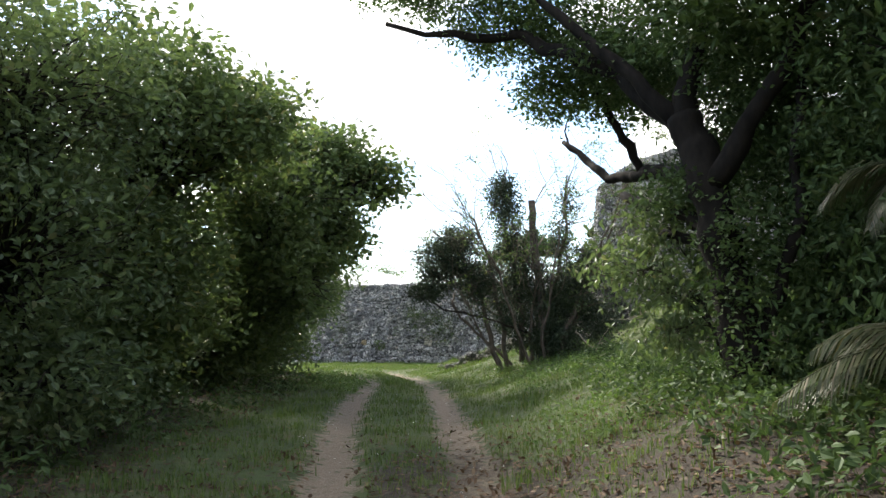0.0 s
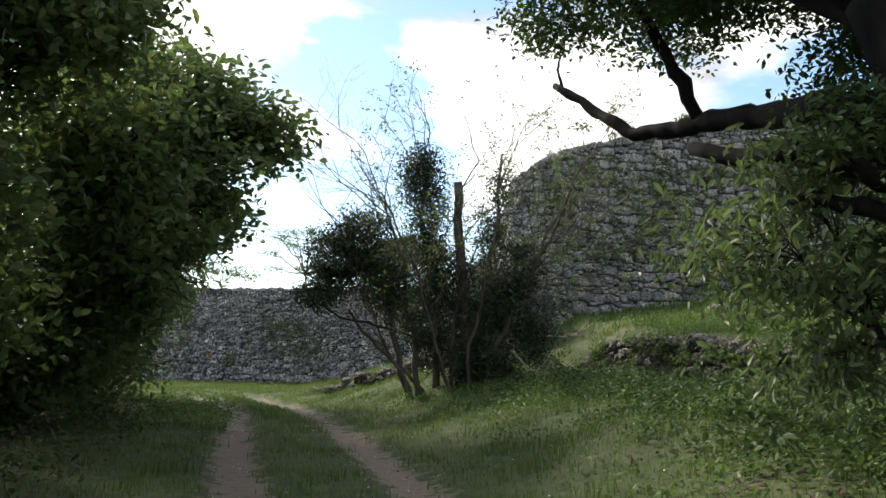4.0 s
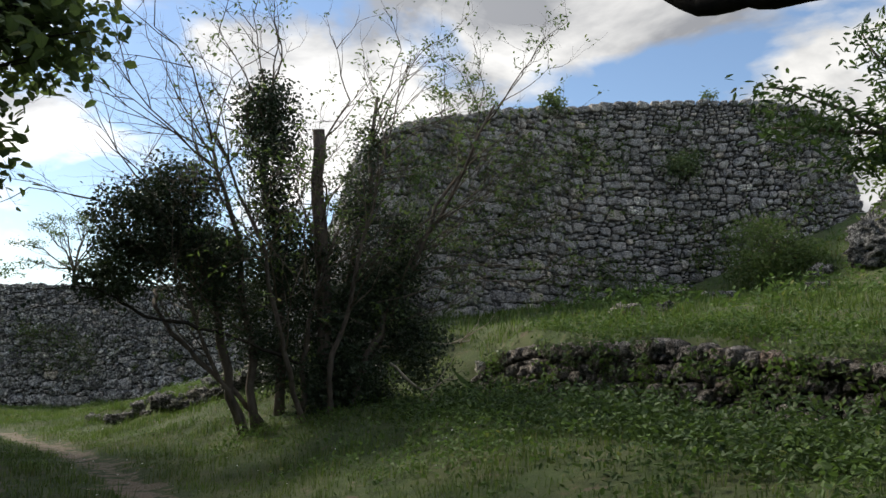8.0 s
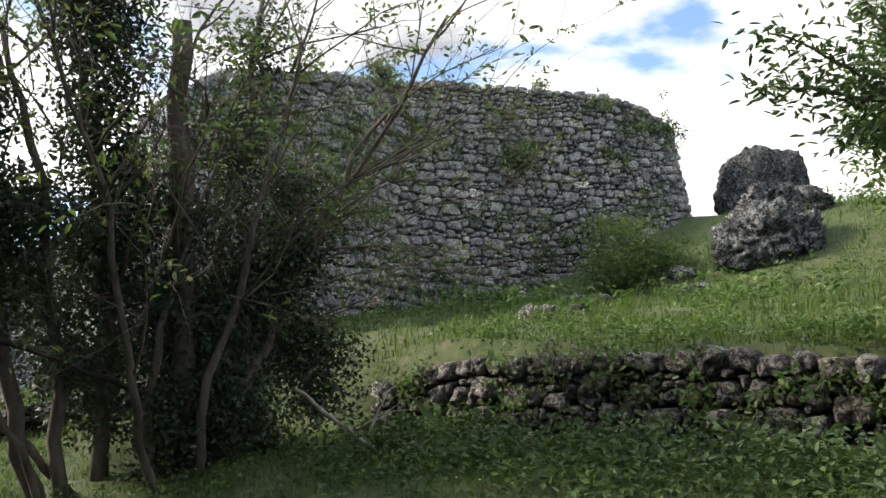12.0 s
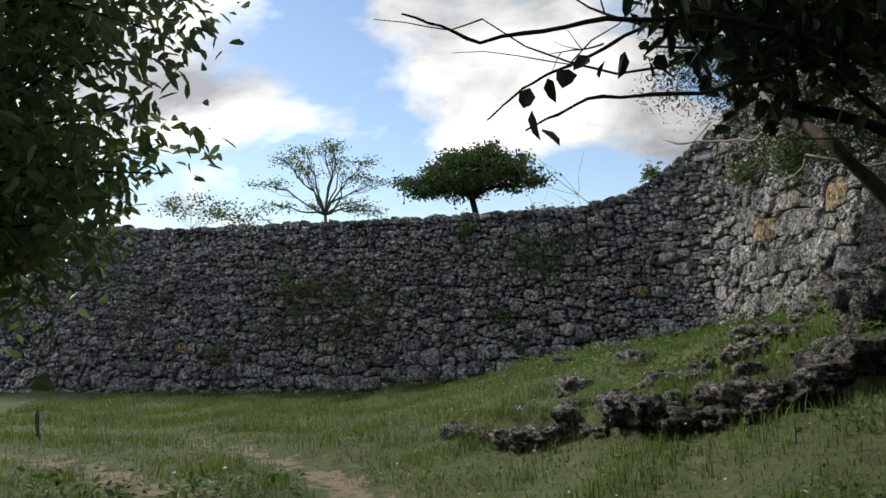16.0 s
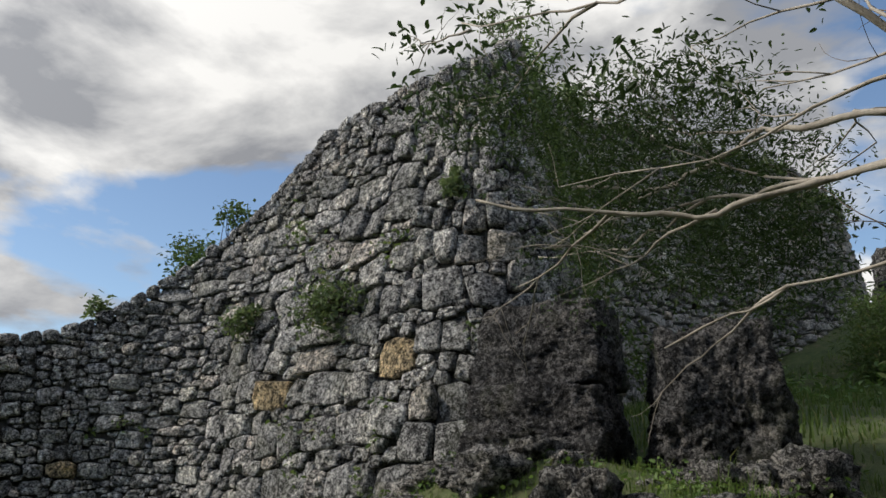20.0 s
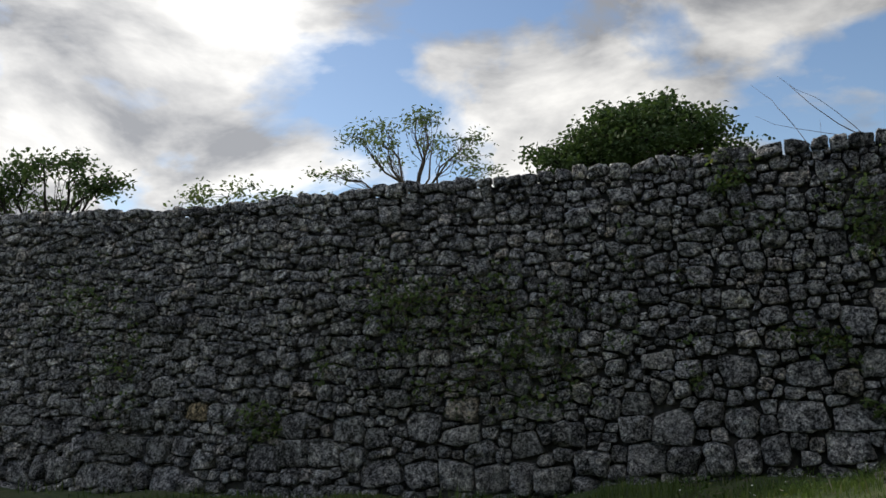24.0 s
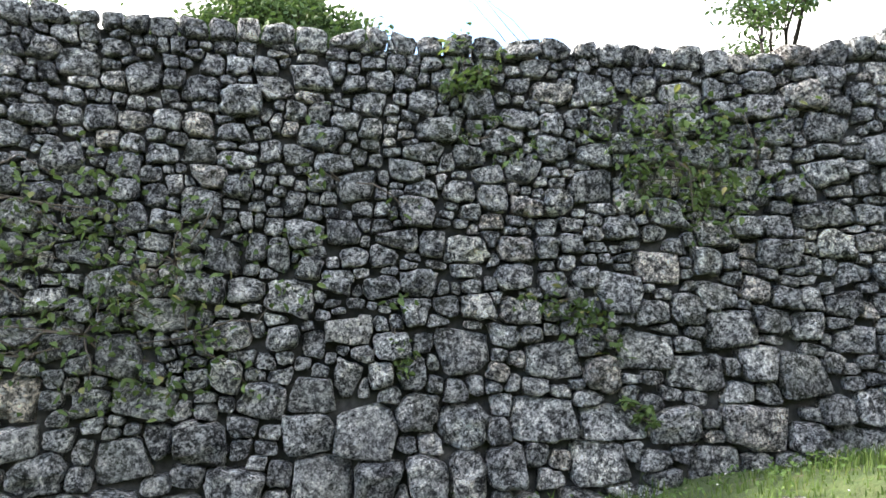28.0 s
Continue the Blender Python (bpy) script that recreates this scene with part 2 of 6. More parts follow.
def ground_mat():
    m, N, L, out = node_mat("ground_earth_grass")
    pos = N("ShaderNodeNewGeometry").outputs["Position"]
    track = N("ShaderNodeAttribute"); track.attribute_name = "track"
    shaded_litter = N("ShaderNodeAttribute"); shaded_litter.attribute_name = "shaded_litter"
    n1, n2, n3 = noise_node(N, L, pos, 0.9, 6, 0.6), noise_node(N, L, pos, 7.0, 6, 0.65), noise_node(N, L, pos, 55.0, 4, 0.6)
    grass = ramp_node(N, L, n2, [(0.30, (0.030, 0.045, 0.012)), (0.52, (0.055, 0.085, 0.022)), (0.75, (0.10, 0.115, 0.04))])
    grass = mix_node(N, L, ramp_node(N, L, n1, [(0.45, (0, 0, 0)), (0.75, (0.6, 0.6, 0.6))]), grass, (0.12, 0.105, 0.05))
    dirt = ramp_node(N, L, n3, [(0.3, (0.11, 0.082, 0.058)), (0.52, (0.22, 0.172, 0.128)), (0.75, (0.40, 0.335, 0.265))])
    dirt = mix_node(N, L, ramp_node(N, L, n2, [(0.4, (0, 0, 0)), (0.7, (0.5, 0.5, 0.5))]), dirt, (0.20, 0.15, 0.10))
    # leaf litter brown, made darker to stand in for the trees' shade
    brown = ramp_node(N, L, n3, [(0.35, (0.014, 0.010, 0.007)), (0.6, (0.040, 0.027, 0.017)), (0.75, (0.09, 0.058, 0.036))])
    n4 = noise_node(N, L, pos, 2.6, 8, 0.7)
    wob = math_node(N, L, "ADD", math_node(N, L, "MULTIPLY", math_node(N, L, "SUBTRACT", n2, 0.5), 2.6), math_node(N, L, "MULTIPLY", math_node(N, L, "SUBTRACT", n4, 0.5), 2.6))
    f = ramp_node(N, L, math_node(N, L, "ADD", track.outputs["Fac"], wob), [(0.36, (0, 0, 0)), (0.66, (1, 1, 1))])
    g = ramp_node(N, L, math_node(N, L, "ADD", shaded_litter.outputs["Fac"], wob), [(0.38, (0, 0, 0)), (0.72, (1, 1, 1))])
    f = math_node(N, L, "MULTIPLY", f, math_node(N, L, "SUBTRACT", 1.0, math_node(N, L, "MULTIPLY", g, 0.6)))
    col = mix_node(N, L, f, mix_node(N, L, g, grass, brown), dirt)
    p = N("ShaderNodeBsdfPrincipled")
    L(col, p.inputs["Base Color"])
    p.inputs["Roughness"].default_value = 0.95
    b = N("ShaderNodeBump")
    b.inputs["Strength"].default_value, b.inputs["Distance"].default_value = 0.7, 0.03
    L(math_node(N, L, "ADD", n3, n2), b.inputs["Height"]); L(b.outputs[0], p.inputs["Normal"]); L(p.outputs[0], out.inputs[0])
    return m


def plain_mat(name, a, b, rough=0.9, scale=6.0):
    m, N, L, out = node_mat(name)
    pos = N("ShaderNodeNewGeometry").outputs["Position"]
    p = N("ShaderNodeBsdfPrincipled")
    L(ramp_node(N, L, noise_node(N, L, pos, scale, 5), [(0.3, a), (0.7, b)]), p.inputs["Base Color"])
    p.inputs["Roughness"].default_value = rough
    L(p.outputs[0], out.inputs[0])
    return m


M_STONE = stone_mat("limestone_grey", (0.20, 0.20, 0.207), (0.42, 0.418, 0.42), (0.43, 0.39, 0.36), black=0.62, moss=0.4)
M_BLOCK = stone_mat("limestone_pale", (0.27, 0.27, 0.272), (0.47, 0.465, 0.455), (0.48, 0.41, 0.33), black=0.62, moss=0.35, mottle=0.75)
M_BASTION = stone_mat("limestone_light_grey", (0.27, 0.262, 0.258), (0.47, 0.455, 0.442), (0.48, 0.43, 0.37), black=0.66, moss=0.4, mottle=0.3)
M_TERRACE = stone_mat("limestone_mossy", (0.13, 0.118, 0.108), (0.31, 0.28, 0.26), (0.33, 0.25, 0.21), black=0.59, moss=0.6, mottle=0.7)
M_KARST = stone_mat("karst_rock", (0.13, 0.126, 0.123), (0.28, 0.272, 0.262), (0.30, 0.265, 0.235), black=0.57, moss=0.85, rock_scale=1.0)
M_DARKROCK = stone_mat("dark_karst_rock", (0.05, 0.048, 0.05), (0.09, 0.087, 0.088), (0.11, 0.095, 0.088), black=0.56, moss=0.5, rock_scale=0.85, mottle=1.0)
M_BOULDER = stone_mat("boulder_limestone", (0.07, 0.07, 0.072), (0.135, 0.133, 0.132), (0.14, 0.135, 0.12), black=0.56, moss=0.3, rock_scale=0.6)
M_KNOBBLY = stone_mat("knobbly_karst", (0.075, 0.075, 0.077), (0.15, 0.149, 0.148), (0.16, 0.15, 0.135), black=0.56, moss=0.2, rock_scale=0.5)
M_YELLOW = stone_mat("ochre_limestone", (0.30, 0.235, 0.145), (0.38, 0.30, 0.19), (0.38, 0.29, 0.17), black=0.66, moss=0.1)
M_PALE = stone_mat("white_limestone", (0.42, 0.41, 0.38), (0.52, 0.51, 0.48), (0.5, 0.48, 0.44), black=0.68, moss=0.1)
M_CORE = plain_mat("rubble_core", (0.03, 0.029, 0.028), (0.085, 0.082, 0.077), scale=22)
M_GROUND = ground_mat()
M_GRASS = leaf_mat("grass_blades", [(0.0, (0.042, 0.088, 0.015)), (0.5, (0.072, 0.136, 0.022)), (0.88, (0.112, 0.168, 0.034)), (1.0, (0.20, 0.17, 0.08))], 0.65, 0.34)
M_WEED = leaf_mat("weed_leaves", [(0.0, (0.040, 0.086, 0.017)), (0.6, (0.069, 0.144, 0.029)), (0.95, (0.115, 0.196, 0.040)), (1.0, (0.230, 0.230, 0.057))], 0.45, 0.3)
M_LITTER = leaf_mat("dead_leaves", [(0.0, (0.045, 0.026, 0.016)), (0.5, (0.095, 0.056, 0.033)), (0.9, (0.17, 0.105, 0.063)), (1.0, (0.28, 0.20, 0.13))], 0.7, 0.1)
M_LEAF = leaf_mat("broad_leaves", [(0.0, (0.042, 0.072, 0.028)), (0.5, (0.072, 0.116, 0.042)), (0.93, (0.108, 0.158, 0.054)), (1.0, (0.26, 0.23, 0.07))], 0.38, 0.38)
M_DARKLEAF = leaf_mat("dark_glossy_leaves", [(0.0, (0.048, 0.080, 0.038)), (0.5, (0.082, 0.128, 0.056)), (0.95, (0.122, 0.175, 0.072)), (1.0, (0.21, 0.20, 0.09))], 0.36, 0.34)
M_LIGHTLEAF = leaf_mat("light_leaves", [(0.0, (0.05, 0.10, 0.02)), (0.5, (0.08, 0.15, 0.03)), (0.93, (0.12, 0.19, 0.04)), (1.0, (0.25, 0.21, 0.05))], 0.42, 0.35)
M_CREEPER = leaf_mat("creeper_leaves", [(0.0, (0.048, 0.090, 0.022)), (0.5, (0.078, 0.138, 0.034)), (0.93, (0.120, 0.180, 0.048)), (1.0, (0.264, 0.216, 0.072))], 0.5, 0.3)
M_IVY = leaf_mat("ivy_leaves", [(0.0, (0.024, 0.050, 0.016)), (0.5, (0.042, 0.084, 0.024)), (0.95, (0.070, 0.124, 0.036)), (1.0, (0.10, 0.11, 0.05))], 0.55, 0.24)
M_SHRUBIVY = leaf_mat("shrub_ivy_leaves", [(0.0, (0.020, 0.034, 0.022)), (0.5, (0.034, 0.056, 0.032)), (0.95, (0.058, 0.086, 0.046)), (1.0, (0.10, 0.11, 0.05))], 0.36, 0.10)
M_FEATHER = leaf_mat("feathery_leaflets", [(0.0, (0.024, 0.048, 0.016)), (0.5, (0.040, 0.078, 0.024)), (1.0, (0.066, 0.108, 0.034))], 0.5, 0.2)
M_STEM = bark_mat("brown_grey_bark", (0.045, 0.036, 0.030), (0.17, 0.14, 0.118), 11)
M_BARK = bark_mat("dark_bark", (0.014, 0.012, 0.010), (0.05, 0.042, 0.035))
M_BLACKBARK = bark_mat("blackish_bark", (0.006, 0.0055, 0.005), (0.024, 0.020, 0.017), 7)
M_TWIG = bark_mat("grey_bark", (0.07, 0.056, 0.045), (0.20, 0.165, 0.135), 14)
M_PALEBARK = bark_mat("pale_bark", (0.22, 0.195, 0.165), (0.46, 0.42, 0.37), 12)
M_DEADWOOD = bark_mat("dead_wood", (0.20, 0.17, 0.13), (0.42, 0.37, 0.30), 12)
M_PETAL = plain_mat("white_petals", (0.7, 0.7, 0.66), (0.8, 0.8, 0.78), 0.6)
M_FROND = leaf_mat("palm_fronds", [(0.0, (0.03, 0.045, 0.018)), (0.5, (0.05, 0.07, 0.025)), (0.9, (0.09, 0.09, 0.05)), (1.0, (0.20, 0.17, 0.11))], 0.35, 0.2)


# ---- mesh helpers ----
def fast_mesh(name, verts, faces, material, smooth=False):
    """A mesh from arrays: verts (n, 3), faces (m, k) with k corners each."""
    verts, faces = np.asarray(verts, np.float32), np.asarray(faces, np.int32)
    me = bpy.data.meshes.new(name)
    m, k = faces.shape
    me.vertices.add(len(verts)); me.vertices.foreach_set("co", verts.ravel())
    me.loops.add(m * k); me.loops.foreach_set("vertex_index", faces.ravel())
    me.polygons.add(m)
    me.polygons.foreach_set("loop_start", np.arange(0, m * k, k, dtype=np.int32))
    me.polygons.foreach_set("use_smooth", np.full(m, smooth, dtype=bool))
    me.update(calc_edges=True)
    me.materials.append(material)
    return me


class Acc:
    """Gathers pieces of one mesh."""
    def __init__(self):
        self.v, self.f = [], []

    def add(self, verts, faces):
        n = len(self.v)
        self.v.extend(verts)
        self.f.extend(tuple(i + n for i in f) for f in faces)

    def mesh(self, name, material, smooth=True):
        me = bpy.data.meshes.new(name)
        me.from_pydata(self.v, [], self.f)
        me.polygons.foreach_set("use_smooth", np.full(len(me.polygons), smooth, dtype=bool))
        me.materials.append(material)
        return me


def root(name, place, label, category, group="", kind=""):
    ob = new(name)
    ob.location = place
    ob.empty_display_size = 0.2
    return tagged(ob, label, category, group, kind)


def child(name, me, parent, label="", kind=""):
    """Links a mesh, whose corners are in world places, as a part of parent."""
    ob = new(name, me)
    ob.parent = parent
    p, o = parent, Vector((0, 0, 0))
    while p:
        o, p = o + p.location, p.parent
    ob.location = -o
    return tagged(ob, label, kind=kind)


def tube(acc, pts, radii, sides=7):
    pts = [Vector(p) for p in pts]
    verts, faces, ref = [], [], Vector((0.31, 0.87, 0.38))
    for i, p in enumerate(pts):
        d = (pts[min(i + 1, len(pts) - 1)] - pts[max(i - 1, 0)]).normalized()
        a = d.cross(ref).normalized()
        b = d.cross(a)
        for k in range(sides):
            w = 2 * math.pi * k / sides
            verts.append(p + (a * math.cos(w) + b * math.sin(w)) * radii[i])
    for i in range(len(pts) - 1):
        for k in range(sides):
            faces.append((i * sides + k, i * sides + (k + 1) % sides, (i + 1) * sides + (k + 1) % sides, (i + 1) * sides + k))
    faces.append(tuple(range(sides))[::-1])
    faces.append(tuple(range((len(pts) - 1) * sides, len(pts) * sides)))
    acc.add(verts, faces)


def bent(rng, a, b, n=6, wobble=0.12, sag=0.0):
    """A crooked line from a to b."""
    a, b = Vector(a), Vector(b)
    ln = (b - a).length
    out = []
    off = Vector((0, 0, 0))
    for i in range(n + 1):
        t = i / n
        if 0 < i < n:
            off = off * 0.6 + Vector((rng.gauss(0, 1), rng.gauss(0, 1), rng.gauss(0, 1))) * wobble * ln / n
        q = a.lerp(b, t) + off * math.sin(math.pi * t) * 1.4
        q.z += sag * ln * math.sin(math.pi * t)
        out.append(q)
    return out


def leaf_arrays(rng, centres, length, width, up=0.5, droop=0.3, spread=None):
    """Two-sided folded leaves, six corners each, at the centres."""
    c = np.asarray(centres, float)
    n = len(c)
    d = rng.normal(size=(n, 3))
    d[:, 2] = d[:, 2] * 0.6 - droop
    if spread is not None:
        d += spread
    d /= np.linalg.norm(d, axis=1)[:, None] + 1e-9
    nrm = rng.normal(size=(n, 3))
    nrm[:, 2] = np.abs(nrm[:, 2]) + up
    side = np.cross(d, nrm)
    side /= np.linalg.norm(side, axis=1)[:, None] + 1e-9
    nn = np.cross(side, d)
    ln = (length * rng.uniform(0.65, 1.25, n))[:, None]
    w = (width * rng.uniform(0.7, 1.2, n))[:, None]
    v = np.stack([c, c + d * ln * 0.3 + side * w * 0.5 + nn * w * 0.14, c + d * ln * 0.72 + side * w * 0.38 + nn * w * 0.08,
                  c + d * ln - nn * ln * 0.08, c + d * ln * 0.72 - side * w * 0.38 + nn * w * 0.08, c + d * ln * 0.3 - side * w * 0.5 + nn * w * 0.14], 1).reshape(-1, 3)
    k = np.arange(n)[:, None] * 6
    f = np.concatenate([k + np.array([[0, 1, 2, 3]]), k + np.array([[0, 3, 4, 5]])])
    return v, f


CLEARED = ((0, -1), (-1.4, 6.6), (-1.2, 11.75), (-1.6, 16.0), (-2.15, 18.1), (-2.04, 22.35), (-2.2, 24.5), (-2.3, 27.3), (-1.8, 29.6))


def leaves(name, rng, centres, length, width, material, **kw):
    # people walk here: no foliage hangs into the way
    centres = np.asarray(centres, float)
    centres = centres[(line_distance(centres[:, 0], centres[:, 1], CLEARED) > 0.85) | (centres[:, 2] > 2.7)]
    v, f = leaf_arrays(rng, centres, length, width, **kw)
    return fast_mesh(name, v, f, material)


# ---- the lie of the land ----
def sst(a, b, v):
    t = np.clip((np.asarray(v, float) - a) / (b - a), 0, 1)
    return t * t * (3 - 2 * t)


RUT_L = ((-0.1, -6), (-0.5, 2), (-0.95, 6.7), (-1.4, 11.2), (-1.65, 15), (-1.74, 18.4), (-1.85, 21.4), (-2.2, 23.5), (-2.65, 25.2), (-3.6, 27.2), (-6, 29.6), (-12, 33.5))
RUT_R = ((1.1, -6), (0.65, 2), (0.36, 6.7), (0.16, 11.2), (0.04, 14.6), (-0.15, 18), (-0.38, 20.6), (-0.8, 23), (-1.27, 24.8), (-1.75, 26.7), (-2.9, 28.9), (-11, 35.5))


def line_distance(x, y, line):
    best = np.full(np.shape(x), 1e9)
    for (ax, ay), (bx, by) in zip(line[:-1], line[1:]):
        dx, dy = bx - ax, by - ay
        t = np.clip(((x - ax) * dx + (y - ay) * dy) / (dx * dx + dy * dy), 0, 1)
        best = np.minimum(best, np.hypot(x - ax - t * dx, y - ay - t * dy))
    return best


LEDGE_X, LEDGE_Y = (-0.4, 0.05, 0.45, 0.9, 1.5, 2.2, 3.0, 4.0), (28.0, 26.8, 25.8, 24.75, 24.05, 23.5, 23.0, 22.7)


def ground_z(x, y):
    x, y = np.asarray(x, float), np.asarray(y, float)
    far = sst(20, 24, y)
    rise = np.interp(y, (20, 25, 28.5, 30.5, 31.7, 32.7, 36), (1.2, 1.25, 1.0, 0.85, 0.62, 0.40, 0.3))
    low = 0.1 + 0.6 * sst(0.3, 3.2, x) * (1 - far) + rise * sst(-0.7, 3.9, x) * far
    low = low - 0.1 * sst(28, 33, y) * (1 - sst(-0.5, 2.0, x)) + 0.22 * (1 - sst(-5.5, -2.6, x)) * (1 - sst(22, 27, y))
    xx = np.minimum(x, 30)
    high = 1.55 + 0.13 * (xx - 5.2) + 0.05 * (np.clip(y, 10, 30) - 16) + 0.42 * np.clip(xx - 13.6, 0, 4)
    band = sst(14.3, 15.1, y) * (1 - sst(20.9, 21.9, y))
    k = band * sst(5.46, 5.72, x) + (1 - band) * sst(np.where(y > 18, 4.0, 4.7), np.where(y > 18, 6.6, 8.5), x)
    z = low * (1 - k) + high * k
    bumps = 0.035 * np.sin(1.9 * x + 0.7 * y) * np.sin(1.3 * y - 0.6 * x) + 0.02 * np.sin(4.3 * x - 2.1 * y + 1)
    rut = np.minimum(line_distance(x, y, RUT_L), line_distance(x, y, RUT_R))
    z = z + bumps * sst(0.3, 1.0, rut) - 0.05 * (1 - sst(0.12, 0.42, rut))
    # the broken ledge beside the track
    ly = np.interp(x, LEDGE_X, LEDGE_Y) + 0.12 * np.sin(5.1 * x) + 0.08 * np.sin(11.3 * x + 1)
    up = (y - ly) * 0.8
    z = z + 0.17 * sst(-0.02, 0.14, up) * (1 - sst(0.3, 1.9, up)) * sst(-0.3, 0.2, x) * (1 - sst(3.9, 4.5, x))
    # a hump carries the black blocks
    z = z + 0.48 * np.exp(-((x - 4.05) / 0.85) ** 2 - ((y - 25.35) / 1.05) ** 2)
    # the ground dips along the wall
    z = z - 0.10 * np.exp(-((x - 2.3) / 1.2) ** 2 - ((y - 32.9) / 0.9) ** 2)
    z = z - 0.42 * np.exp(-((x - 4.9) / 1.1) ** 2 - ((y - 30.6) / 1.5) ** 2)
    away = np.maximum(np.abs(x - 6), np.abs(y - 16))
    return z * (1 - sst(60, 160, away))


def gz(x, y):
    return float(ground_z(np.array([x]), np.array([y]))[0])


def make_ground():
    xs = np.r_[-900, -400, -200, -110, -70, -45, -30, -22, -17, np.arange(-13, 8, 0.14), np.arange(8, 27, 0.4), 28, 31, 36, 45, 60, 90, 150, 300, 900]
    ys = np.r_[-900, -400, -200, -100, -60, -35, -20, -12, -8, np.arange(-5, 36, 0.16), np.arange(36, 50, 0.8), 53, 60, 75, 100, 150, 300, 900]
    X, Y = np.meshgrid(xs, ys)
    V = np.stack([X.ravel(), Y.ravel(), ground_z(X.ravel(), Y.ravel())], 1)
    nx, ny = len(xs), len(ys)
    i = (np.arange(ny - 1)[:, None] * nx + np.arange(nx - 1)[None]).ravel()
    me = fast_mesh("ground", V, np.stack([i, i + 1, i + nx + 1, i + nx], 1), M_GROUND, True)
    rut = np.minimum(line_distance(V[:, 0], V[:, 1], RUT_L), line_distance(V[:, 0], V[:, 1], RUT_R))
    fade = 1 - 0.40 * sst(16, 21, V[:, 1]) - 0.40 * sst(26, 30, V[:, 1])
    tr = me.attributes.new("track", "FLOAT", "POINT")
    tr.data.foreach_set("value", ((1 - sst(0.06, 0.44, rut)) * fade).astype(np.float32))
    # where litter lies below the trees; its brown carries their shade too
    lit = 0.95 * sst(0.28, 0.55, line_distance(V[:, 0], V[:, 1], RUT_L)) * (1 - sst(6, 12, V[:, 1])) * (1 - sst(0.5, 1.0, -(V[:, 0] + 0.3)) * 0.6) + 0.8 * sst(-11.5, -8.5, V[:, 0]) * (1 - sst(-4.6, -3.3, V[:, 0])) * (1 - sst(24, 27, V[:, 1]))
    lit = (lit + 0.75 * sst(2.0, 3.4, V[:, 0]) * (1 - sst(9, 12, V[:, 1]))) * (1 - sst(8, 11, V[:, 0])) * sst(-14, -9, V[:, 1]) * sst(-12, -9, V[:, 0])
    at = me.attributes.new("shaded_litter", "FLOAT", "POINT")
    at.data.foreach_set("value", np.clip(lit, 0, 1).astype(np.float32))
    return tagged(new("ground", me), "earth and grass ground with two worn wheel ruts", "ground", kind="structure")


ground = make_ground()


# ---- dry stone walls ----
class Curve:
    """A wall's face in plan: the foot line, leaning back with height."""
    def __init__(self, pts, batter, soft=1.3, where=(22.5, 24.2, 28.0, 30.0)):
        self.p = np.array(pts, float)
        seg = np.diff(self.p, axis=0)
        ln = np.hypot(seg[:, 0], seg[:, 1])
        self.s = np.r_[0, np.cumsum(ln)]
        n = np.stack([seg[:, 1], -seg[:, 0]], 1) / ln[:, None]
        vn = np.vstack([n[:1], (n[:-1] + n[1:]) / 2, n[-1:]])
        vn = vn / np.linalg.norm(vn, axis=1)[:, None]
        # the lean turns slowly round a sharp corner
        fine = np.arange(0, self.s[-1] + 0.1, 0.1)
        raw = np.stack([np.interp(fine, self.s, vn[:, 0]), np.interp(fine, self.s, vn[:, 1])], 1)
        m = int(soft / 0.1)
        box = np.ones(2 * m + 1) / (2 * m + 1)
        sm = np.stack([np.convolve(np.pad(raw[:, k], m, mode="edge"), box, "valid") for k in (0, 1)], 1)
        k = (sst(*where[:2], fine) * (1 - sst(*where[2:], fine)))[:, None]
        sm = raw * (1 - k) + sm * k
        self.n = sm / np.linalg.norm(sm, axis=1)[:, None]
        self.ns = fine
        self.b = batter
        # the foot line bends without kinks
        flat = np.stack([np.interp(fine, self.s, self.p[:, k]) for k in (0, 1)], 1)
        w = 5
        ends = np.vstack([flat[0] + (flat[0] - flat[1]) * np.arange(w, 0, -1)[:, None], flat, flat[-1] + (flat[-1] - flat[-2]) * np.arange(1, w + 1)[:, None]])
        win = np.hanning(2 * w + 3)[1:-1]
        self.line = np.stack([np.convolve(ends[:, k], win / win.sum(), "valid") for k in (0, 1)], 1)

    def at(self, s, z, out=0.0):
        x, y = np.interp(s, self.ns, self.line[:, 0]), np.interp(s, self.ns, self.line[:, 1])
        nx, ny = np.interp(s, self.ns, self.n[:, 0]), np.interp(s, self.ns, self.n[:, 1])
        k = out - self.b * z
        return (float(x + nx * k), float(y + ny * k), float(z))

    def many(self, s, z, out):
        x, y = np.interp(s, self.ns, self.line[:, 0]), np.interp(s, self.ns, self.line[:, 1])
        nx, ny = np.interp(s, self.ns, self.n[:, 0]), np.interp(s, self.ns, self.n[:, 1])
        k = out - self.b * z
        return np.stack([x + nx * k, y + ny * k, z], 1)

    def normal(self, s):
        return Vector((float(np.interp(s, self.ns, self.n[:, 0])), float(np.interp(s, self.ns, self.n[:, 1])), 0.15)).normalized()


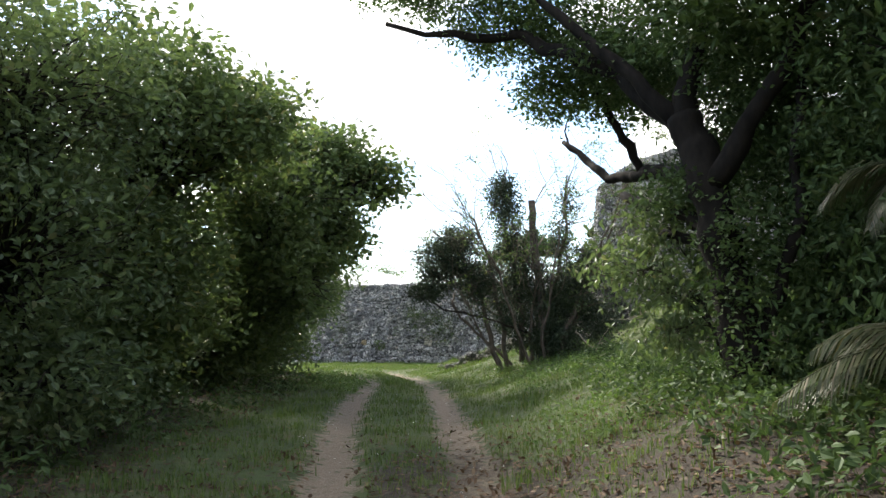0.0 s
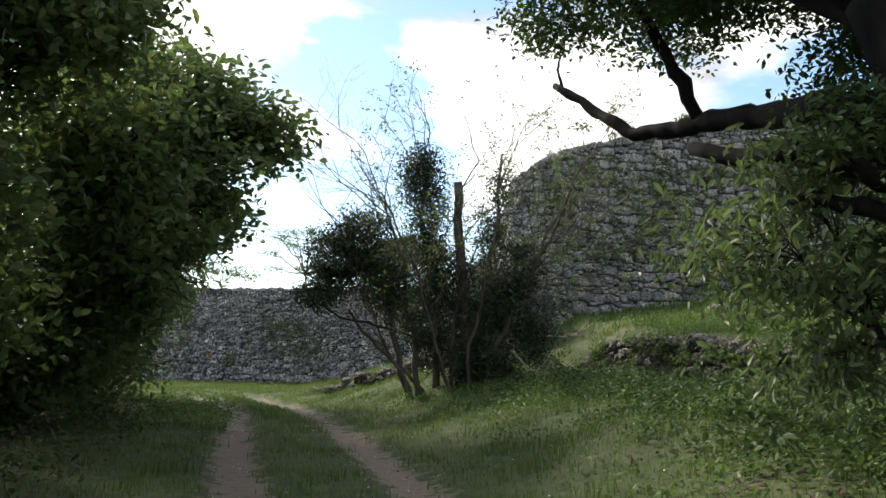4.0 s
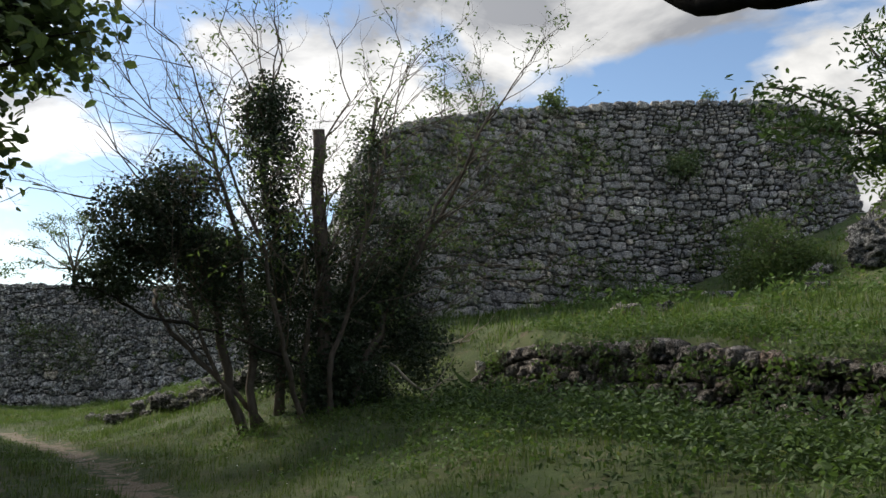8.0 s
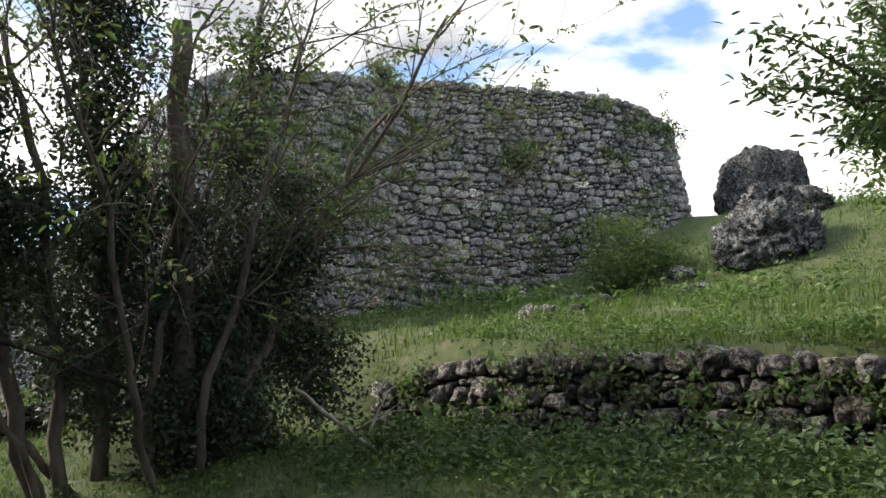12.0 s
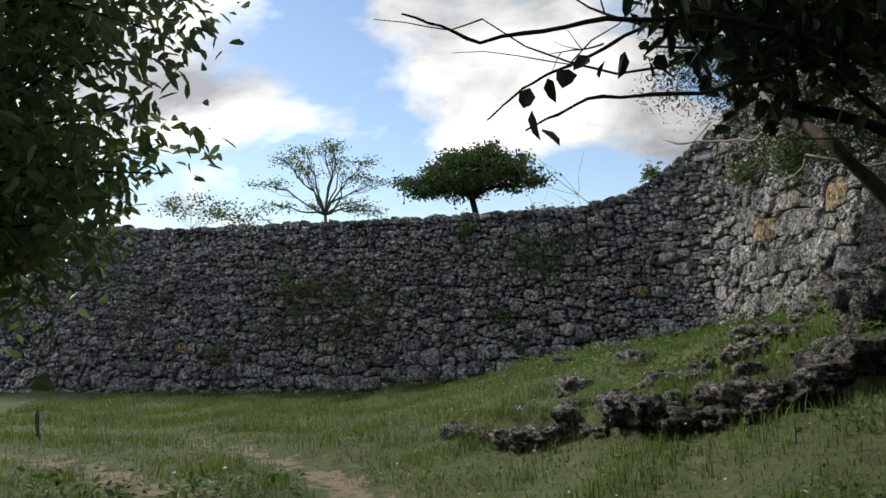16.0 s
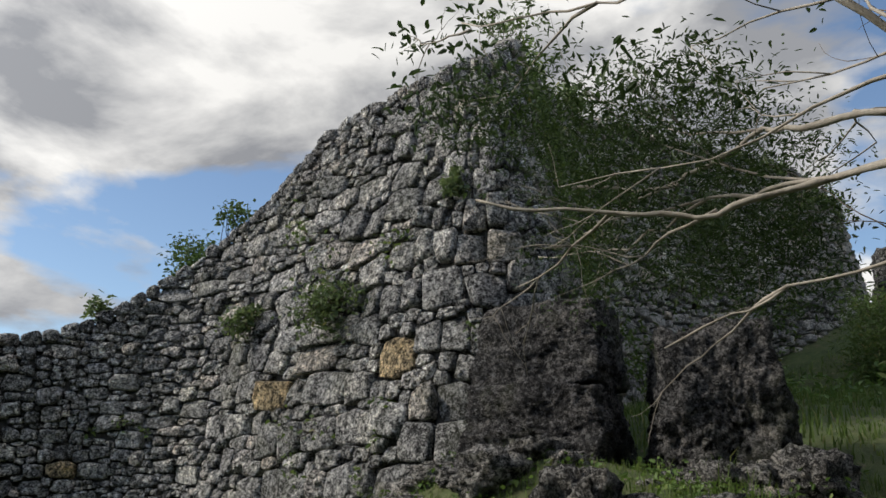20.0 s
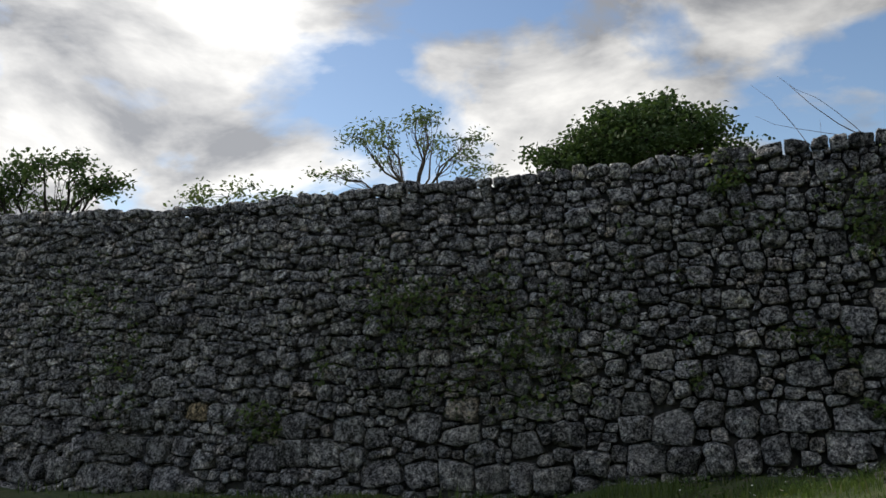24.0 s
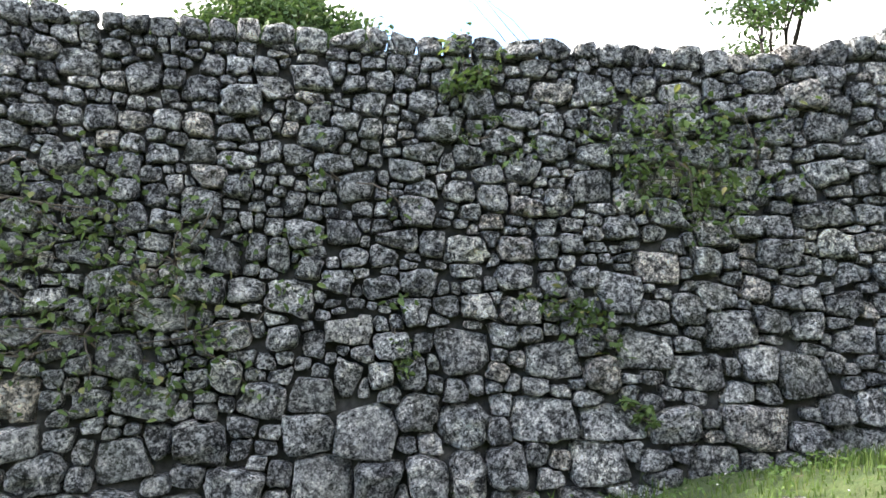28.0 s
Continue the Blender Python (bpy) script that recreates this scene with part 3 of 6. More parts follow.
FACE = Curve(((-12.5, 41.2), (-7, 38.4), (-4, 36.7), (-1.5, 35.25), (0.1, 34.5), (1.2, 33.85), (2.7, 32.75), (3.55, 32.25), (4.4, 31.5), (4.82, 30.85), (4.8, 30.2), (4.45, 28.7), (4.2, 27.6), (4.05, 27.0), (3.98, 26.4), (4.08, 25.8), (4.35, 25.35), (4.8, 25.05), (5.4, 24.95), (6.3, 25.15), (8, 25.85), (11.41, 26.32), (14.17, 25.11), (15.55, 23.95), (16.42, 23.40), (17.65, 22.84), (18.5, 23.0), (19.1, 24.0), (19.45, 25.8), (19.5, 27.1)), 0.18)
TOP_S = (0, 7, 9.6, 18.1, 19.05, 19.65, 20.15, 20.7, 21.3, 21.8, 22.2, 23.6, 25.4, 26.5, 29.4, 31.22, 33.25, 34.57, 36.33, 37.9, 39.2, 40.4, 41.4, 45.4)
TOP_Z = (3.8, 3.6, 3.42, 3.36, 3.54, 3.9, 4.36, 4.92, 5.28, 5.68, 5.92, 6, 5.98, 6.18, 7.17, 7.75, 8.3, 8.46, 8.6, 8.48, 8.22, 7.8, 7.4, 7.0)
TOP_TABLE = np.interp(np.arange(0, 49, 0.02), TOP_S, TOP_Z).tolist()


def wall_top(s):
    return TOP_TABLE[int(s * 50)]


def foot_table(curve):
    ss = np.linspace(0, curve.s[-1], 400)
    xy = curve.many(ss, np.zeros(400), np.full(400, 0.15))
    zz = ground_z(xy[:, 0], xy[:, 1])
    lo, step = ss.tolist(), ss[1]
    table = zz.tolist()
    return lambda s: table[min(399, max(0, int(s / step + 0.5)))]


def clip_poly(poly, px, py, nx, ny):
    """Keeps the part of poly where (p - (px, py)) . n <= 0."""
    out = []
    m = len(poly)
    for i in range(m):
        a, b = poly[i], poly[(i + 1) % m]
        da, db = (a[0] - px) * nx + (a[1] - py) * ny, (b[0] - px) * nx + (b[1] - py) * ny
        if da <= 0:
            out.append(a)
        if (da < 0 < db) or (db < 0 < da):
            t = da / (da - db)
            out.append((a[0] + (b[0] - a[0]) * t, a[1] + (b[1] - a[1]) * t))
    return out


def lay_stones(rng, s0, s1, base, top, size):
    """Centres of stones in (s, z): a capping row, a few big ones, rough level courses, and small ones that fill the gaps.
    size(s, z) gives width and height."""
    cells, pts = {}, []
    g = 0.5

    def put(s, z, w, h, room=0.66):
        ci, cj = int(s / g), int(z / g)
        for i in range(ci - 2, ci + 3):
            for j in range(cj - 2, cj + 3):
                for q in cells.get((i, j), ()):
                    if ((s - q[0]) * 2 / (w + q[2])) ** 2 + ((z - q[1]) * 2 / (h + q[3])) ** 2 < room:
                        return
        q = (s, z, w, h)
        pts.append(q)
        cells.setdefault((ci, cj), []).append(q)

    zmin, zmax = min(base(s) for s in np.linspace(s0, s1, 30)) - 0.1, max(top(s) for s in np.linspace(s0, s1, 60))
    s = s0 + 0.1
    while s < s1 - 0.1:
        w, h = size(s, top(s))
        w, h = w * rng.uniform(0.7, 1.35), h * rng.uniform(0.8, 1.15)
        tilt = abs(top(min(s1, s + 0.2)) - top(max(s0, s - 0.2))) / 0.4
        w = w / (1 + 0.9 * tilt)
        put(s + w / 2, top(s + w / 2) - h * 0.40, w, h, 0.35)
        s += w * 0.95
    for _ in range(int((s1 - s0) * (zmax - zmin) * 2.6)):
        s, z = rng.uniform(s0, s1), rng.uniform(zmin, zmax)
        w, h = size(s, z)
        if h < 0.25 and base(s) < z < top(s) - 0.7 * h:
            put(s, z, w * rng.uniform(1.25, 1.6), h * rng.uniform(1.2, 1.45))
    # courses: each height of course fills the parts of the wall whose stones have about that height
    step, low = 1.2, 0.07
    for lev in range(13, -1, -1):
        hh = low * step ** lev
        for k in range(int(zmin / hh) - 1, int(zmax / hh) + 1):
            s, wave = s0 + rng.uniform(0, 0.3), rng.uniform(0, 6)
            while s < s1:
                z = (k + 0.5) * hh * 0.9 + 0.26 * hh * math.sin(1.3 * s + wave) + 0.10 * hh * math.sin(4.1 * s + 2 * wave)
                w, h = size(s, z)
                calm = min(1.0, max(0.0, (h - 0.2) / 0.07))   # squared blocks lie in truer courses
                wide = w * hh / h * rng.choice((0.6, 0.75, 0.85, 1.0, 1.0, 1.15, 1.35))
                c = s + wide / 2
                if c < s1 and base(c) - 0.12 < z < top(c) - 0.06 and abs(math.log(h / hh, step) + rng.uniform(-0.35, 0.35)) < 0.62:
                    put(c, z + rng.uniform(-0.24, 0.24) * (1 - 0.8 * calm) * hh, wide, hh * (rng.uniform(0.78, 1.12) * (1 - calm) + rng.uniform(0.9, 1.05) * calm), 0.62 + 0.1 * calm)
                s += wide
    for _ in range(int((s1 - s0) * (zmax - zmin) * 260)):
        s, z = rng.uniform(s0, s1), rng.uniform(zmin, zmax)
        if base(s) - 0.12 < z < top(s) - 0.06:
            w, h = size(s, z)
            k = rng.choice((0.35, 0.45, 0.6))
            put(s, z, w * k, h * k, 0.58 if h < 0.25 else 0.8)
    return pts, cells, g


def stone_outline(q, cells, g, gap, cut, lid, tilt=0.0):
    s, z, w, h = q
    k = 0.92
    poly = [(s + w * k * a, z + h * k * b) for a, b in ((-1, -0.5), (-0.5, -1), (0.5, -1), (1, -0.5), (1, 0.5), (0.5, 1), (-0.5, 1), (-1, 0.5))]
    poly = clip_poly(poly, s, lid, 0.22 * math.sin(s * 41.0 + z * 17.0) - tilt, 1)
    if len(poly) < 3:
        return None
    ci, cj = int(s / g), int(z / g)
    for i in range(ci - 2, ci + 3):
        for j in range(cj - 2, cj + 3):
            for o in cells.get((i, j), ()):
                if o is q:
                    continue
                # the joint between two stones lies nearer to the smaller one, turned towards level beds
                dx, dy = (o[0] - s) / (w * w + o[2] * o[2]), (o[1] - z) / (h * h + o[3] * o[3])
                if abs(dy) * (h + o[3]) > abs(dx) * (w + o[2]):
                    dx *= 0.35
                else:
                    dy *= 0.35
                ln = math.hypot(dx, dy)
                dx, dy = dx / ln, dy / ln
                t = (w + h) / (w + h + o[2] + o[3])
                poly = clip_poly(poly, s + (o[0] - s) * t - dx * gap, z + (o[1] - z) * t - dy * gap, dx, dy)
                if len(poly) < 3:
                    return None
    # knocked-off corners, rounded once more on rough stones
    out = poly
    for c in (cut, 0.25) if cut > 0.12 else (cut,):
        cutting = []
        for a, b in zip(out, out[1:] + out[:1]):
            cutting.append((a[0] + (b[0] - a[0]) * c, a[1] + (b[1] - a[1]) * c))
            cutting.append((b[0] + (a[0] - b[0]) * c, b[1] + (a[1] - b[1]) * c))
        out = cutting
    keep = [out[0]]
    for p in out[1:]:
        if math.hypot(p[0] - keep[-1][0], p[1] - keep[-1][1]) > 0.10 * min(w, h):
            keep.append(p)
    return keep if len(keep) >= 4 else None


def stone_piece(rng, curve, poly, q, bulge, craggy=1.0):
    n = len(poly)
    cx, cy = sum(p[0] for p in poly) / n, sum(p[1] for p in poly) / n
    sz = min(q[2], q[3])
    d = bulge * sz * rng.uniform(0.6, 1.4)
    lift = rng.uniform(-0.12, 0.12) * sz
    tx, ty = rng.gauss(0, 0.15), rng.gauss(0, 0.15)
    poly = [(x + rng.gauss(0, 0.03) * sz, z + rng.gauss(0, 0.03) * sz) for x, z in poly]
    verts, faces = [], []
    rings = ((1.0, -0.75 * sz, 0), (1.0, 0.0, 0.4), (0.93, 0.62, 0.8), (0.78, 0.92, 1.2), (0.42, 1.0, 1.5))
    seed = Vector((rng.uniform(0, 99), rng.uniform(0, 99), rng.uniform(0, 99)))
    for r, (k, dep, amp) in enumerate(rings):
        for x, z in poly:
            xx, zz = cx + (x - cx) * k, cy + (z - cy) * k
            o = dep if r == 0 else dep * d + lift + (xx - cx) * tx + (zz - cy) * ty
            nz = noise.noise(seed + Vector((xx, zz, o)) * (3.1 / sz)) * 0.17 * craggy * sz * amp
            verts.append((xx + nz * 0.4, zz - nz * 0.3, o + nz))
    verts.append((cx, cy, d + lift + noise.noise(seed) * 0.14 * sz))
    arr = np.array(verts)
    verts = curve.many(arr[:, 0], arr[:, 1], arr[:, 2]).tolist()
    for r in range(len(rings) - 1):
        for i in range(n):
            j = (i + 1) % n
            faces.append((r * n + i, r * n + j, (r + 1) * n + j, (r + 1) * n + i))
    b = (len(rings) - 1) * n
    for i in range(n):
        faces.append((b + i, b + (i + 1) % n, len(verts) - 1))
    return verts, faces


def stone_wall(name, label, curve, s0, s1, base, top, size, seed, material, single, gap=0.006, bulge=0.24, cut=0.17, special=(), thick=1.1, joined_label="", lone=300, craggy=1.0, laid=None):
    """A core and its facing stones: those inside single(s, z) are pieces of their own, the rest is one mesh."""
    rng = random.Random(seed)
    core = Acc()
    n = max(6, int((s1 - s0) / 0.35))
    prof = []
    for i in range(n + 1):
        s = s0 + (s1 - s0) * i / n
        zt = top(s) - 0.12
        zb = base(s) - 0.4
        prof.append((curve.at(s, zb, -0.085), curve.at(s, zt, -0.085), curve.at(s, zt, -thick), curve.at(s, zb, -thick)))
    v = [p for pr in prof for p in pr]
    f = []
    for i in range(n):
        for k in range(4):
            a, b = i * 4 + k, i * 4 + (k + 1) % 4
            f.append((a, b, b + 4, a + 4))
    f += [(3, 2, 1, 0), (n * 4, n * 4 + 1, n * 4 + 2, n * 4 + 3)]
    core.add(v, f)
    wall = tagged(new(name, core.mesh(name, M_CORE, False)), label, "stone wall", kind="structure")
    pts, cells, g = laid or lay_stones(rng, s0, s1, base, top, size)
    pts = [p for p in pts if s0 <= p[0] < s1]
    rest, made = Acc(), 0
    odd = {}
    for (a, b, mat) in special:
        if pts:
            q = min(pts, key=lambda p: ((p[0] - a) ** 2 + (p[1] - b) ** 2 + 0.01) / p[2] ** 2)
            odd[q[:2]] = mat
    pts.sort(key=lambda p: p[0] * 0.01)
    for q in pts:
        blocky = q[2] > 0.36
        poly = stone_outline(q, cells, g, gap, 0.10 if blocky else cut, top(q[0]) + rng.uniform(-0.03, 0.035), (top(min(s1, q[0] + 0.15)) - top(max(s0, q[0] - 0.15))) / 0.3)
        if not poly:
            continue
        verts, faces = stone_piece(rng, curve, poly, q, bulge * (0.55 if blocky else 1), craggy * (0.55 if blocky else 1))
        mat = odd.get(q[:2]) or (M_BLOCK if blocky and material is M_STONE else material)
        if (single(q[0], q[1]) and made < lone) or q[:2] in odd:
            a = Acc(); a.add(verts, faces)
            ob = new("stone", a.mesh("stone", mat))
            ob.parent = wall
            made += 1
        else:
            rest.add(verts, faces)
    if rest.v:
        me = rest.mesh("facing_stones", material)
        child("facing_stones", me, wall, joined_label or "many smaller grey limestone facing stones", "stuff")
    return wall


def curtain_size(s, z):
    k = (1.62 - 0.36 * z if z < 1.6 else 1.04 - 0.065 * (z - 1.6)) * (0.95 + 0.02 * max(0, s - 13))
    return 0.238 * k, 0.19 * k


def corner_size(s, z):
    a, b = min(1, max(0, (s - 20.2) / 2)), min(1, max(0, z - 0.55 * max(0, s - 22.5) - 4.2))
    blk = a * (1 - b)
    return 0.24 + 0.25 * blk, 0.185 + 0.165 * blk


def bastion_size(s, z):
    k = 1.4 - 0.125 * (s - 26.4) if s < 29.6 else 1.0
    k *= 1 - 0.16 * min(1, max(0, (s - 31) / 7))
    return 0.33 * k, 0.275 * k


def terrace_size(s, z):
    return 0.27, 0.235


def face_size(s, z):
    a, b = min(1, max(0, (s - 18.2) / 2)), min(1, max(0, (s - 26.2) / 1.2))
    c0, c1, c2 = curtain_size(min(s, 19.2), z), corner_size(min(max(s, 19.2), 26.9), z), bastion_size(max(s, 26.9), z)
    return tuple((p * (1 - a) + q * a) * (1 - b) + r * b for p, q, r in zip(c0, c1, c2))


foot = foot_table(FACE)
LAID = lay_stones(random.Random(11), 2.0, 44.3, foot, wall_top, face_size)
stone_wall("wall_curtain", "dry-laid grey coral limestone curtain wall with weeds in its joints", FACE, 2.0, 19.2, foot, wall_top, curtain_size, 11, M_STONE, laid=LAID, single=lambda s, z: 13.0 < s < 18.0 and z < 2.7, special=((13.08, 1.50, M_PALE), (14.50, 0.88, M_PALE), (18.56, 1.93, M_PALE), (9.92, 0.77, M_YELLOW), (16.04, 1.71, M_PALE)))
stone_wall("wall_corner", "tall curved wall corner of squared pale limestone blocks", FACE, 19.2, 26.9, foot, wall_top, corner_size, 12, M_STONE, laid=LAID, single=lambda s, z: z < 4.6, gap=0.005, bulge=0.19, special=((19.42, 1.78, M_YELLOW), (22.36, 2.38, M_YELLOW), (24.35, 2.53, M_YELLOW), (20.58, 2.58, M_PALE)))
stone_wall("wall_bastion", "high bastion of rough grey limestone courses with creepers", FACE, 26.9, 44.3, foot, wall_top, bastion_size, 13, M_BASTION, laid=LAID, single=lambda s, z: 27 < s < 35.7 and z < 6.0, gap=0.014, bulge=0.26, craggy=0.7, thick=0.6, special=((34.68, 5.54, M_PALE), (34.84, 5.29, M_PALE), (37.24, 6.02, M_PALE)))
LOW = Curve(((4.95, 21.4), (5.2, 21.0), (5.3, 19.8), (5.33, 17.3), (5.36, 15.3), (5.5, 14.1)), 0.12, 0.3)
low_top = lambda s: float(np.interp(s, (0, 0.6, 1.2, 4, 6, 7.8), (1.1, 1.5, 1.62, 1.66, 1.5, 1.35)))  # noqa: E731
stone_wall("wall_terrace", "low overgrown retaining wall of mossy brown rubble stones", LOW, 0.1, 7.3, foot_table(LOW), low_top, terrace_size, 14, M_TERRACE,
           lambda s, z: True, gap=0.012, bulge=0.5, thick=0.35, craggy=1.7, cut=0.16)


# ---- rocks ----
def rock(name, place, dims, seed, material, label, category="rock", group="", turn=0.0, rough=0.32, level=4, square=0.0):
    """A pitted karst boulder, sunk a little into the ground."""
    bm = bmesh.new()
    bmesh.ops.create_icosphere(bm, subdivisions=level, radius=1.0)
    off = Vector((seed * 7.31, seed * 3.77, seed * 1.93))
    rot = Matrix.Rotation(radians(turn), 3, "Z")
    for v in bm.verts:
        d = v.co.normalized()
        if square:
            m = max(abs(d.x), abs(d.y), abs(d.z))
            d = d.lerp(d / m * 0.86, square)
        k = 1 + rough * 1.1 * noise.noise(d * 1.6 + off) - rough * 1.1 * abs(noise.noise(d * 2.9 + off)) - rough * 0.7 * abs(noise.noise(d * 6.5 + off)) + rough * 0.38 * noise.noise(d * 13 + off) + rough * 0.2 * noise.noise(d * 27 + off) + rough * 0.4
        p = d * k
        v.co = rot @ Vector((p.x * dims[0] / 2, p.y * dims[1] / 2, p.z * dims[2] / 2))
    me = bpy.data.meshes.new(name)
    bm.to_mesh(me)
    bm.free()
    me.polygons.foreach_set("use_smooth", np.full(len(me.polygons), True, dtype=bool))
    me.materials.append(material)
    ob = new(name, me)
    ob.location = place
    return tagged(ob, label, category, group)


def ground_rock(x, y, dims, seed, sink=0.3, **kw):
    kw.setdefault("material", M_KARST)
    kw.setdefault("label", "pitted grey karst rock bedded in the grass")
    mat, lab = kw.pop("material"), kw.pop("label")
    return rock("karst_rock", (x, y, gz(x, y) + dims[2] * (0.5 - sink)), dims, seed, mat, lab, **kw)


def karst_block(name, place, dims, seed, material, label, turn=0.0, lean=0.0, rough=0.05, level=6, taper=0.08):
    """A weathered squared block: a cube with worn edges, shallow hollows and pits, leaning back by lean."""
    bm = bmesh.new()
    bmesh.ops.create_icosphere(bm, subdivisions=level, radius=1.0)
    off = Vector((seed * 5.17, seed * 2.39, seed * 3.71))
    rot = Matrix.Rotation(radians(turn), 3, "Z")
    for v in bm.verts:
        d = v.co.normalized()
        m = max(abs(d.x), abs(d.y), abs(d.z))
        q = d.lerp(d / m, 0.86)
        wear = rough * (1.6 * noise.noise(q * 1.3 + off) + 1.0 * noise.noise(q * 3.4 + off) - 1.1 * abs(noise.noise(q * 7.0 + off)) + 0.35 * noise.noise(q * 17 + off) + 0.2 * noise.noise(q * 34 + off))
        q = q * (1 + wear) * 0.96
        k = 1 - taper * q.z
        v.co = rot @ Vector((q.x * k * dims[0] / 2 + lean * q.z * dims[2] / 2, q.y * k * dims[1] / 2, q.z * dims[2] / 2))
    me = bpy.data.meshes.new(name)
    bm.to_mesh(me)
    bm.free()
    me.polygons.foreach_set("use_smooth", np.full(len(me.polygons), True, dtype=bool))
    me.materials.append(material)
    ob = new(name, me)
    ob.location = place
    return tagged(ob, label, "rock")


karst_block("limestone_block", (4.56, 25.33, 2.64), (1.0, 1.18, 0.76), 3, M_DARKROCK, "large square blackened karst block set on another at the wall corner", turn=7, lean=0.18, rough=0.055, taper=0.03)
karst_block("limestone_block", (4.36, 25.30, 1.95), (1.1, 1.22, 0.74), 4, M_DARKROCK, "broad blackened karst block carrying a second block", turn=7, lean=0.16, rough=0.075, taper=0.05)
karst_block("karst_boulder", (4.70, 24.02, 2.12), (0.95, 1.0, 1.28), 5, M_DARKROCK, "rounded pitted dark karst boulder beside the black blocks", turn=20, lean=0.1, rough=0.14, taper=0.12)
rock("karst_boulder", (19.6, 22.75, 5.75), (1.8, 2.3, 2.9), 8, M_BOULDER, "tall dark wedge-shaped karst boulder beside the bastion", turn=30, rough=0.16, level=5, square=0.35)
rock("karst_boulder", (14.95, 20.95, 4.08), (1.25, 1.6, 1.35), 9, M_KNOBBLY, "broad knobbly grey karst boulder on the upper slope", turn=10, rough=0.4, level=5, square=0.3)
rock("karst_boulder", (15.35, 20.4, 4.05), (1.0, 1.1, 1.1), 10, M_KNOBBLY, "small grey karst boulder on the upper slope", turn=50, rough=0.4, level=5, square=0.3)
rock("karst_boulder", (15.5, 20.9, 4.7), (1.1, 1.15, 1.0), 21, M_KNOBBLY, "knobbly karst boulder leaning on a bigger one", turn=70, rough=0.4, level=5, square=0.3)
rock("karst_boulder", (17.5, 20.8, 5.1), (0.85, 1.0, 0.9), 22, M_BOULDER, "low grey karst boulder at the slope's crest", turn=35, rough=0.3)
ROCKS = (
    # below the wall's corner
    (3.64, 23.75, 0.55, 0.5, 0.36, 45),
    (2.20, 27.50, 0.42, 0.42, 0.26, 47), (2.63, 28.77, 0.34, 0.26, 0.21, 48), (1.80, 31.86, 0.20, 0.17, 0.14, 49), (2.06, 31.64, 0.20, 0.16, 0.13, 50),
    (2.24, 29.91, 0.30, 0.30, 0.18, 51), (3.97, 23.3, 0.70, 0.60, 0.50, 53), (2.80, 24.40, 0.62, 0.55, 0.66, 54), (2.05, 25.1, 0.5, 0.4, 0.3, 55), (1.5, 25.6, 0.32, 0.26, 0.24, 56), (1.7, 25.2, 0.28, 0.24, 0.22, 57), (3.4, 25.3, 0.6, 0.5, 0.4, 58),
    # terrace and slope
    (8.10, 21.30, 0.80, 0.50, 0.42, 61), (8.95, 21.20, 0.45, 0.40, 0.32, 62), (12.00, 23.00, 0.70, 0.60, 0.35, 63), (13.20, 21.50, 0.75, 0.65, 0.38, 64), (14.50, 22.40, 0.70, 0.55, 0.36, 65),
    (8.60, 14.60, 0.80, 0.70, 0.70, 66), (8.20, 13.80, 0.60, 0.60, 0.50, 67), (6.30, 13.60, 0.70, 0.60, 0.90, 68), (5.40, 21.50, 0.50, 0.40, 0.35, 70),
    (1.39, 27.38, 0.50, 0.35, 0.28, 71), (3.09, 30.43, 0.28, 0.24, 0.16, 72),
)
ledge = random.Random(90)
for x, y, a, b, c, sd in ROCKS:
    ground_rock(x, y, (a * 0.95, b * 0.95, c), sd, sink=0.46, turn=sd * 37 % 180, level=4 if y < 30 and x < 6 else 3, rough=0.38, group="karst rocks",
                material=M_TERRACE if sd in (66, 67) else M_KARST, square=0.35)

# the broken ledge: a ragged front row, and rocks that crop out of the grass above it
for k in range(40):
    x = -0.02 + 4.1 * (k + ledge.uniform(-0.4, 0.4)) / 40
    y = float(np.interp(x, LEDGE_X, LEDGE_Y)) + ledge.uniform(-0.05, 0.16)
    w = ledge.uniform(0.18, 0.36)
    ground_rock(x, y, (w * 1.7, w * 1.0, w * 0.8), 200 + k, sink=0.5, turn=ledge.uniform(0, 180), level=4, rough=0.42, group="karst rocks", square=0.5, label="jagged karst rock of the ledge beside the track")
for k in range(38):
    x = ledge.uniform(0.5, 4.0)
    y = float(np.interp(x, LEDGE_X, LEDGE_Y)) + ledge.uniform(0.3, 2.3) * ledge.uniform(0.4, 1)
    w = ledge.uniform(0.1, 0.28)
    ground_rock(x, y, (w * 1.4, w, w * 0.66), 240 + k, sink=0.5, turn=ledge.uniform(0, 180), level=3, rough=0.36, group="karst rocks", square=0.4, label="small broken karst rock half buried in the grass")


for k in range(22):
    a, r = ledge.uniform(1.6, 4.9), ledge.uniform(0.45, 1.5)
    x, y = 4.1 + r * math.cos(a) * 1.0, 25.7 + r * math.sin(a + 0.3) * 1.15
    if x > 3.9:
        continue
    w = ledge.uniform(0.16, 0.38)
    ground_rock(x, y, (w * 1.4, w, w * 0.7), 320 + k, sink=0.5, turn=ledge.uniform(0, 180), level=4, rough=0.34, group="karst rocks", square=0.4, label="jagged mossy karst rock cropping out below the black blocks")


